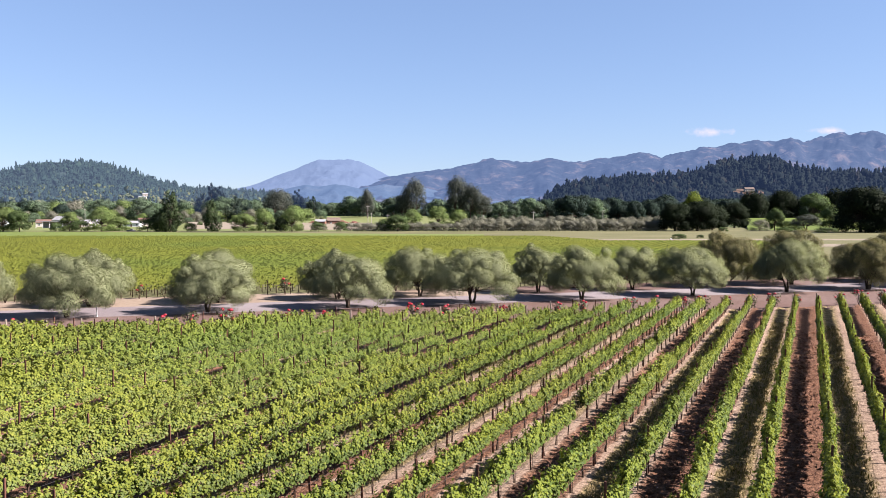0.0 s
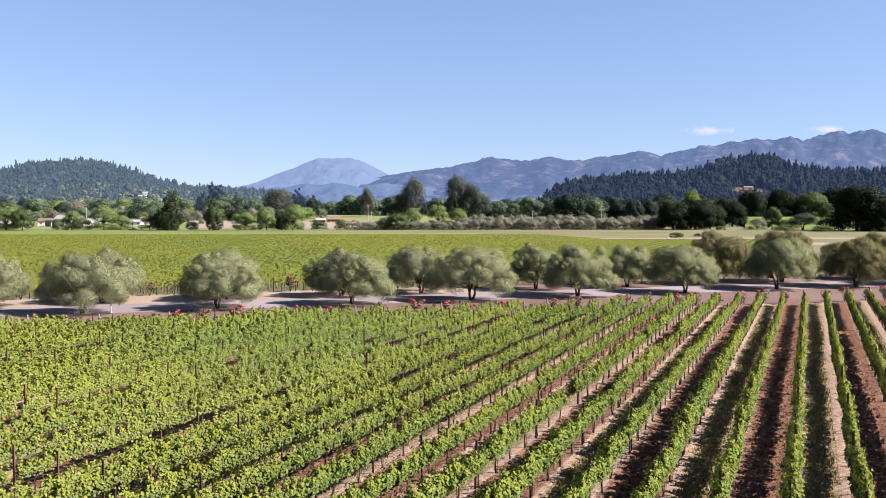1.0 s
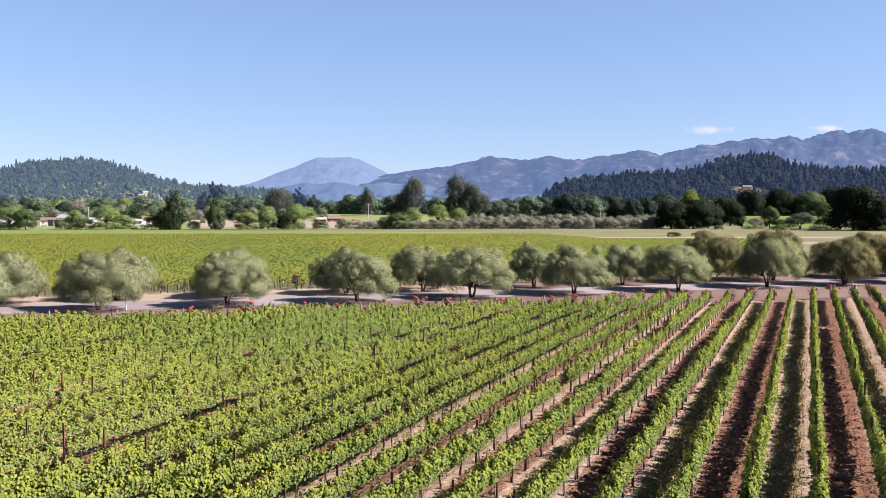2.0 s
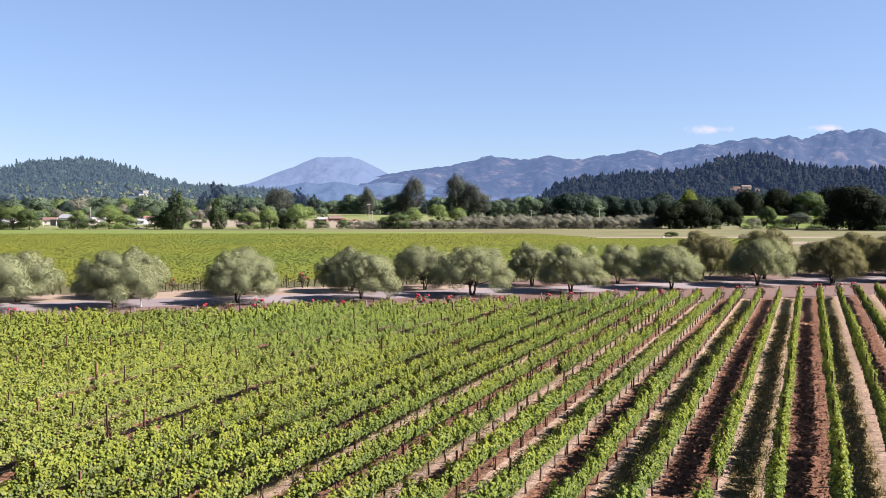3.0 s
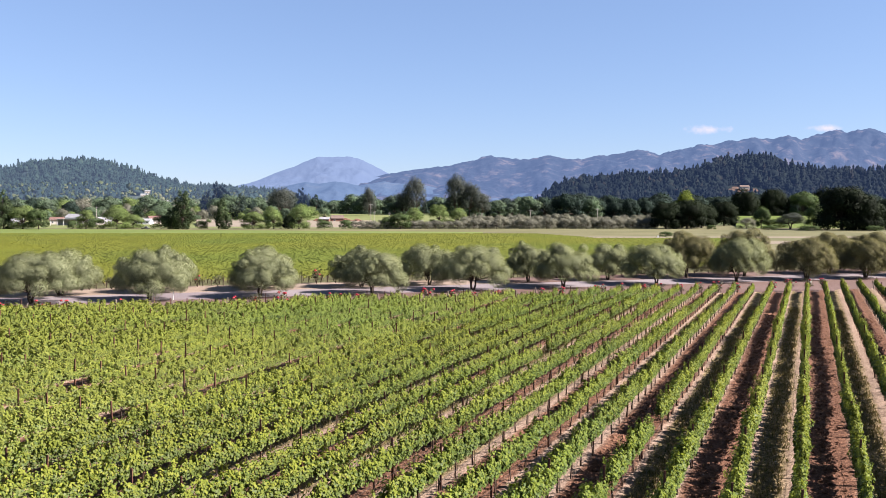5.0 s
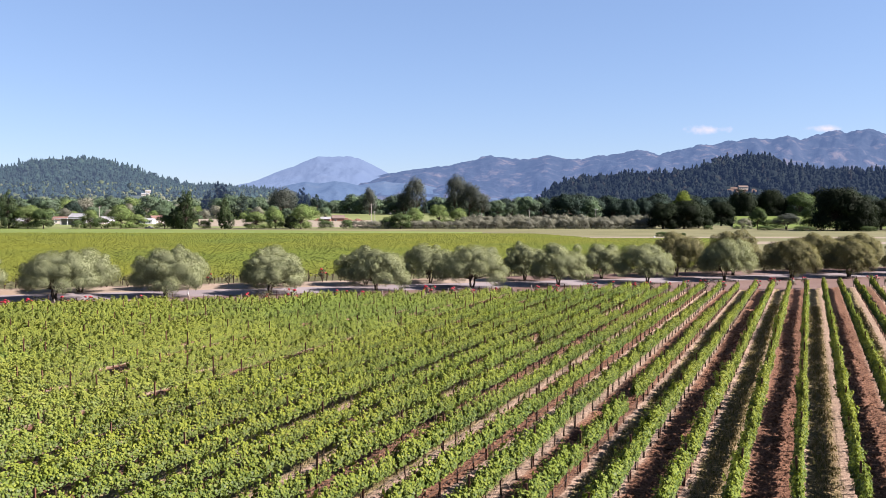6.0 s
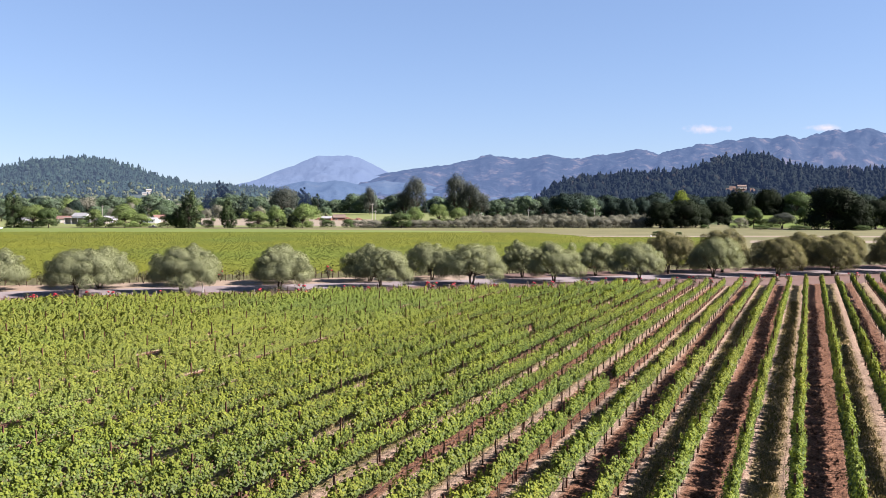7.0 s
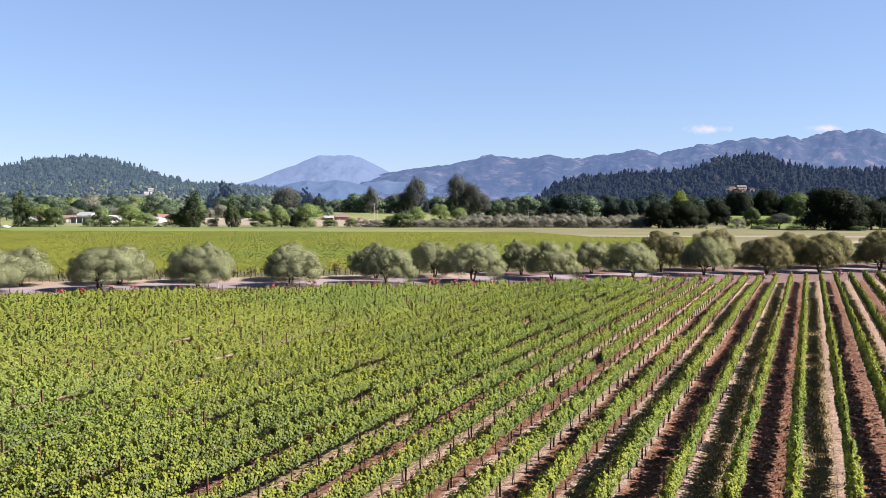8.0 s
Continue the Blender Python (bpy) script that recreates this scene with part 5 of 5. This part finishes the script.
sheet("dirt_lot", [far_place(520, -0.30), far_place(520, -0.23), far_place(640, -0.23), far_place(640, -0.30)], 0.05, PALE_TRACK, "pale ploughed strip behind the field", rise=3.0)
sheet("track", [far_place(318, 0.06), far_place(318, 0.62), far_place(334, 0.62), far_place(330, 0.06)], 0.04, PALE_TRACK, "pale mown track along the meadow's edge")
sheet("track", [far_place(262, 0.395), far_place(262, 0.60), far_place(282, 0.60), far_place(282, 0.395)], 0.045, PALE_TRACK, "pale dirt track across the meadow")


def heap(place, w, h, rng, mat, label):
    n, m = 12, 5
    bits = [(0.0, 0.0, h)]
    for j in range(1, m):
        for i in range(n):
            a = i * 2 * math.pi / n
            k = j / (m - 1)
            q = w / 2 * k * (1 + 0.25 * rng.uniform(-1, 1))
            bits.append((q * math.cos(a), 0.5 * q * math.sin(a), h * (1 - k ** 1.3) * (1 + 0.3 * rng.uniform(-1, 1)) - (0.1 if j == m - 1 else 0)))
    f = [(0, 1 + i, 1 + (i + 1) % n) for i in range(n)]
    for j in range(m - 2):
        for i in range(n):
            a, b2 = 1 + j * n + i, 1 + j * n + (i + 1) % n
            f += [(a, a + n, b2 + n), (a, b2 + n, b2)]
    ob = new("mound", np_mesh("mound", np.array(bits), np.array(f), mat=mat))
    ob.matrix_world = Matrix.Translation(place) @ Matrix.Rotation(TOWARDS, 4, "Z")
    tagged(ob, label, "mound", "mounds in the dirt lot")


for depth, a, w, h in ((630, -0.152, 9, 1.8), (634, -0.118, 13, 2.2), (628, -0.136, 8, 1.7), (630, -0.104, 9, 1.8)):
    heap(far_place(depth, a) + Vector((0, 0, 2.1)), w, h, rng, BARN_WOOD, "brown mound of earth and wood in dirt lot")
for depth, a, h, w in ((330, 0.275, 2.2, 6), (345, 0.30, 1.4, 3.5), (455, 0.33, 2.5, 6), (440, 0.40, 2.6, 9), (430, 0.45, 2.8, 12), (425, 0.53, 3.0, 9)):
    plant("shrub", far_place(depth, a), h, w, dice)


# ---- small clouds over the ridge, part of the sky's backdrop ----
def cloud_material():
    m, n, l, b = material("cloud", 1.0, 0.0)
    co = n.new("ShaderNodeTexCoord")
    sep = n.new("ShaderNodeSeparateXYZ")
    l.new(co.outputs["Generated"], sep.inputs[0])
    w = noise_of(n, l, 0.011, 6.0, 0.6)
    flat = n.new("ShaderNodeCombineXYZ")
    l.new(sep.outputs[0], flat.inputs[0])
    l.new(sep.outputs[2], flat.inputs[2])
    edge = n.new("ShaderNodeVectorMath")
    edge.operation = "DISTANCE"
    edge.inputs[1].default_value = (0.5, 0.0, 0.45)
    l.new(flat.outputs[0], edge.inputs[0])
    k = n.new("ShaderNodeMath")
    k.operation = "MULTIPLY_ADD"
    l.new(edge.outputs["Value"], k.inputs[0])
    k.inputs[1].default_value = -1.15
    l.new(w.outputs["Fac"], k.inputs[2])
    r = ramp(n, [(0.10, (0.0, 0.0, 0.0)), (0.50, (0.75, 0.75, 0.75))])
    l.new(k.outputs[0], r.inputs[0])
    # the cloud's daylight is put in as glow
    e = n.new("ShaderNodeEmission")
    e.inputs["Color"].default_value, e.inputs["Strength"].default_value = (0.200, 0.186, 0.203, 1), 1.0
    t = n.new("ShaderNodeBsdfTransparent")
    s = n.new("ShaderNodeMixShader")
    l.new(r.outputs[0], s.inputs[0])
    l.new(t.outputs[0], s.inputs[1])
    l.new(e.outputs[0], s.inputs[2])
    l.new(s.outputs[0], n["Material Output"].inputs["Surface"])
    return m


CLOUD = cloud_material()


def cloud(depth, a, e, w, h):
    """A thin bank of cloud, bowed a little, far behind the ridge."""
    u, v = np.meshgrid(np.linspace(-1, 1, 17), np.linspace(-1, 1, 5))
    V = np.stack([u * w / 2, 12 * u * u + 6 * v * v, v * h / 2], -1).reshape(-1, 3)
    idx = np.arange(85).reshape(5, 17)
    f = np.stack([idx[:-1, :-1], idx[:-1, 1:], idx[1:, 1:], idx[1:, :-1]], -1).reshape(-1, 4)
    ob = new("cloud", np_mesh("cloud", V, f, mat=CLOUD, smooth=True))
    ob.matrix_world = Matrix.Translation(far_place(depth, a, e)) @ Matrix.Rotation(TOWARDS, 4, "Z")
    tagged(ob, "small thin white cloud above the ridge", "cloud", kind="structure")


cloud(4650, 0.325, 0.0975, 380, 90)
cloud(4650, 0.470, 0.0995, 340, 60)


# ---- loose ground cover between the near rows ----
def clods(rng):
    """Lumps of turned earth in the tilled strips."""
    bits = []
    base = np.array([(1, 0, 0), (0, 1, 0), (-1, 0, 0), (0, -1, 0), (0, 0, 1), (0, 0, -0.6)], float)
    faces = np.array([(0, 1, 4), (1, 2, 4), (2, 3, 4), (3, 0, 4), (1, 0, 5), (2, 1, 5), (3, 2, 5), (0, 3, 5)])
    for _ in range(15000):
        cell = rng.choice([-10, -8, -6, -4, -2, 0, 2, 4, 6, 8])
        x = (cell + rng.beta(2, 2)) * ROW
        y = rng.uniform(-6 + max(0, -x) * 0.8, min(75, row_end(x) - 1))
        r = rng.gamma(3.0, 0.02) + 0.02
        v = base * r * rng.uniform(0.6, 1.3, (6, 1)) * np.array([[1.2, 1.0, 0.7]])
        a = rng.uniform(0, 6.28)
        v[:, :2] = v[:, :2] @ np.array([[math.cos(a), -math.sin(a)], [math.sin(a), math.cos(a)]])
        bits.append((v + np.array([[x, y, 0.07]]), faces))
    lumps = new("soil_clods", np_mesh("soil_clods", *joined(bits), mat=SOIL))
    lumps.matrix_world = FIELD
    tagged(lumps, "loose clods of brown earth between vine rows", "soil clods", kind="stuff")


def dry_grass(rng):
    """Tufts of straw and green weeds in the mown strips and under the rows."""
    cs, ns = [], []
    for _ in range(15000):
        cell = rng.choice([-11, -9, -7, -5, -3, -1, 1, 3, 5, 7])
        x = (cell + 0.08 + 0.66 * rng.beta(2.4, 1.8)) * ROW
        y = rng.uniform(-6 + max(0, -x) * 0.8, min(80, row_end(x) - 1))
        k = rng.randint(3, 7)
        cs.append(np.stack([x + rng.normal(0, 0.07, k), y + rng.normal(0, 0.07, k), 0.10 + rng.uniform(0, 0.08, k)], 1))
        ns.append(unit(rng.normal(0, 1, (k, 3)) * np.array([[1, 1, 0.35]])))
    c, nor = np.concatenate(cs), np.concatenate(ns)
    me = np_mesh("dry_grass", *leaves(rng, c, nor, 0.21, 0.22, 0.05, -1.6), mat=STRAW_BLADE)
    tufts = new("dry_grass", me)
    tufts.matrix_world = FIELD
    tagged(tufts, "straw and weed tufts in the mown strips", "dry grass", kind="stuff")


STRAW_BLADE = leafy("straw_blade", [(0.0, (0.072, 0.0792, 0.0216)), (0.4, (0.144, 0.1224, 0.0576)), (1.0, (0.2304, 0.18, 0.108))], 0.2, 0.8, 0.05, 0.2, 0.3, (1.0, 0.95, 0.85))
clods(np.random.RandomState(61))
dry_grass(np.random.RandomState(62))
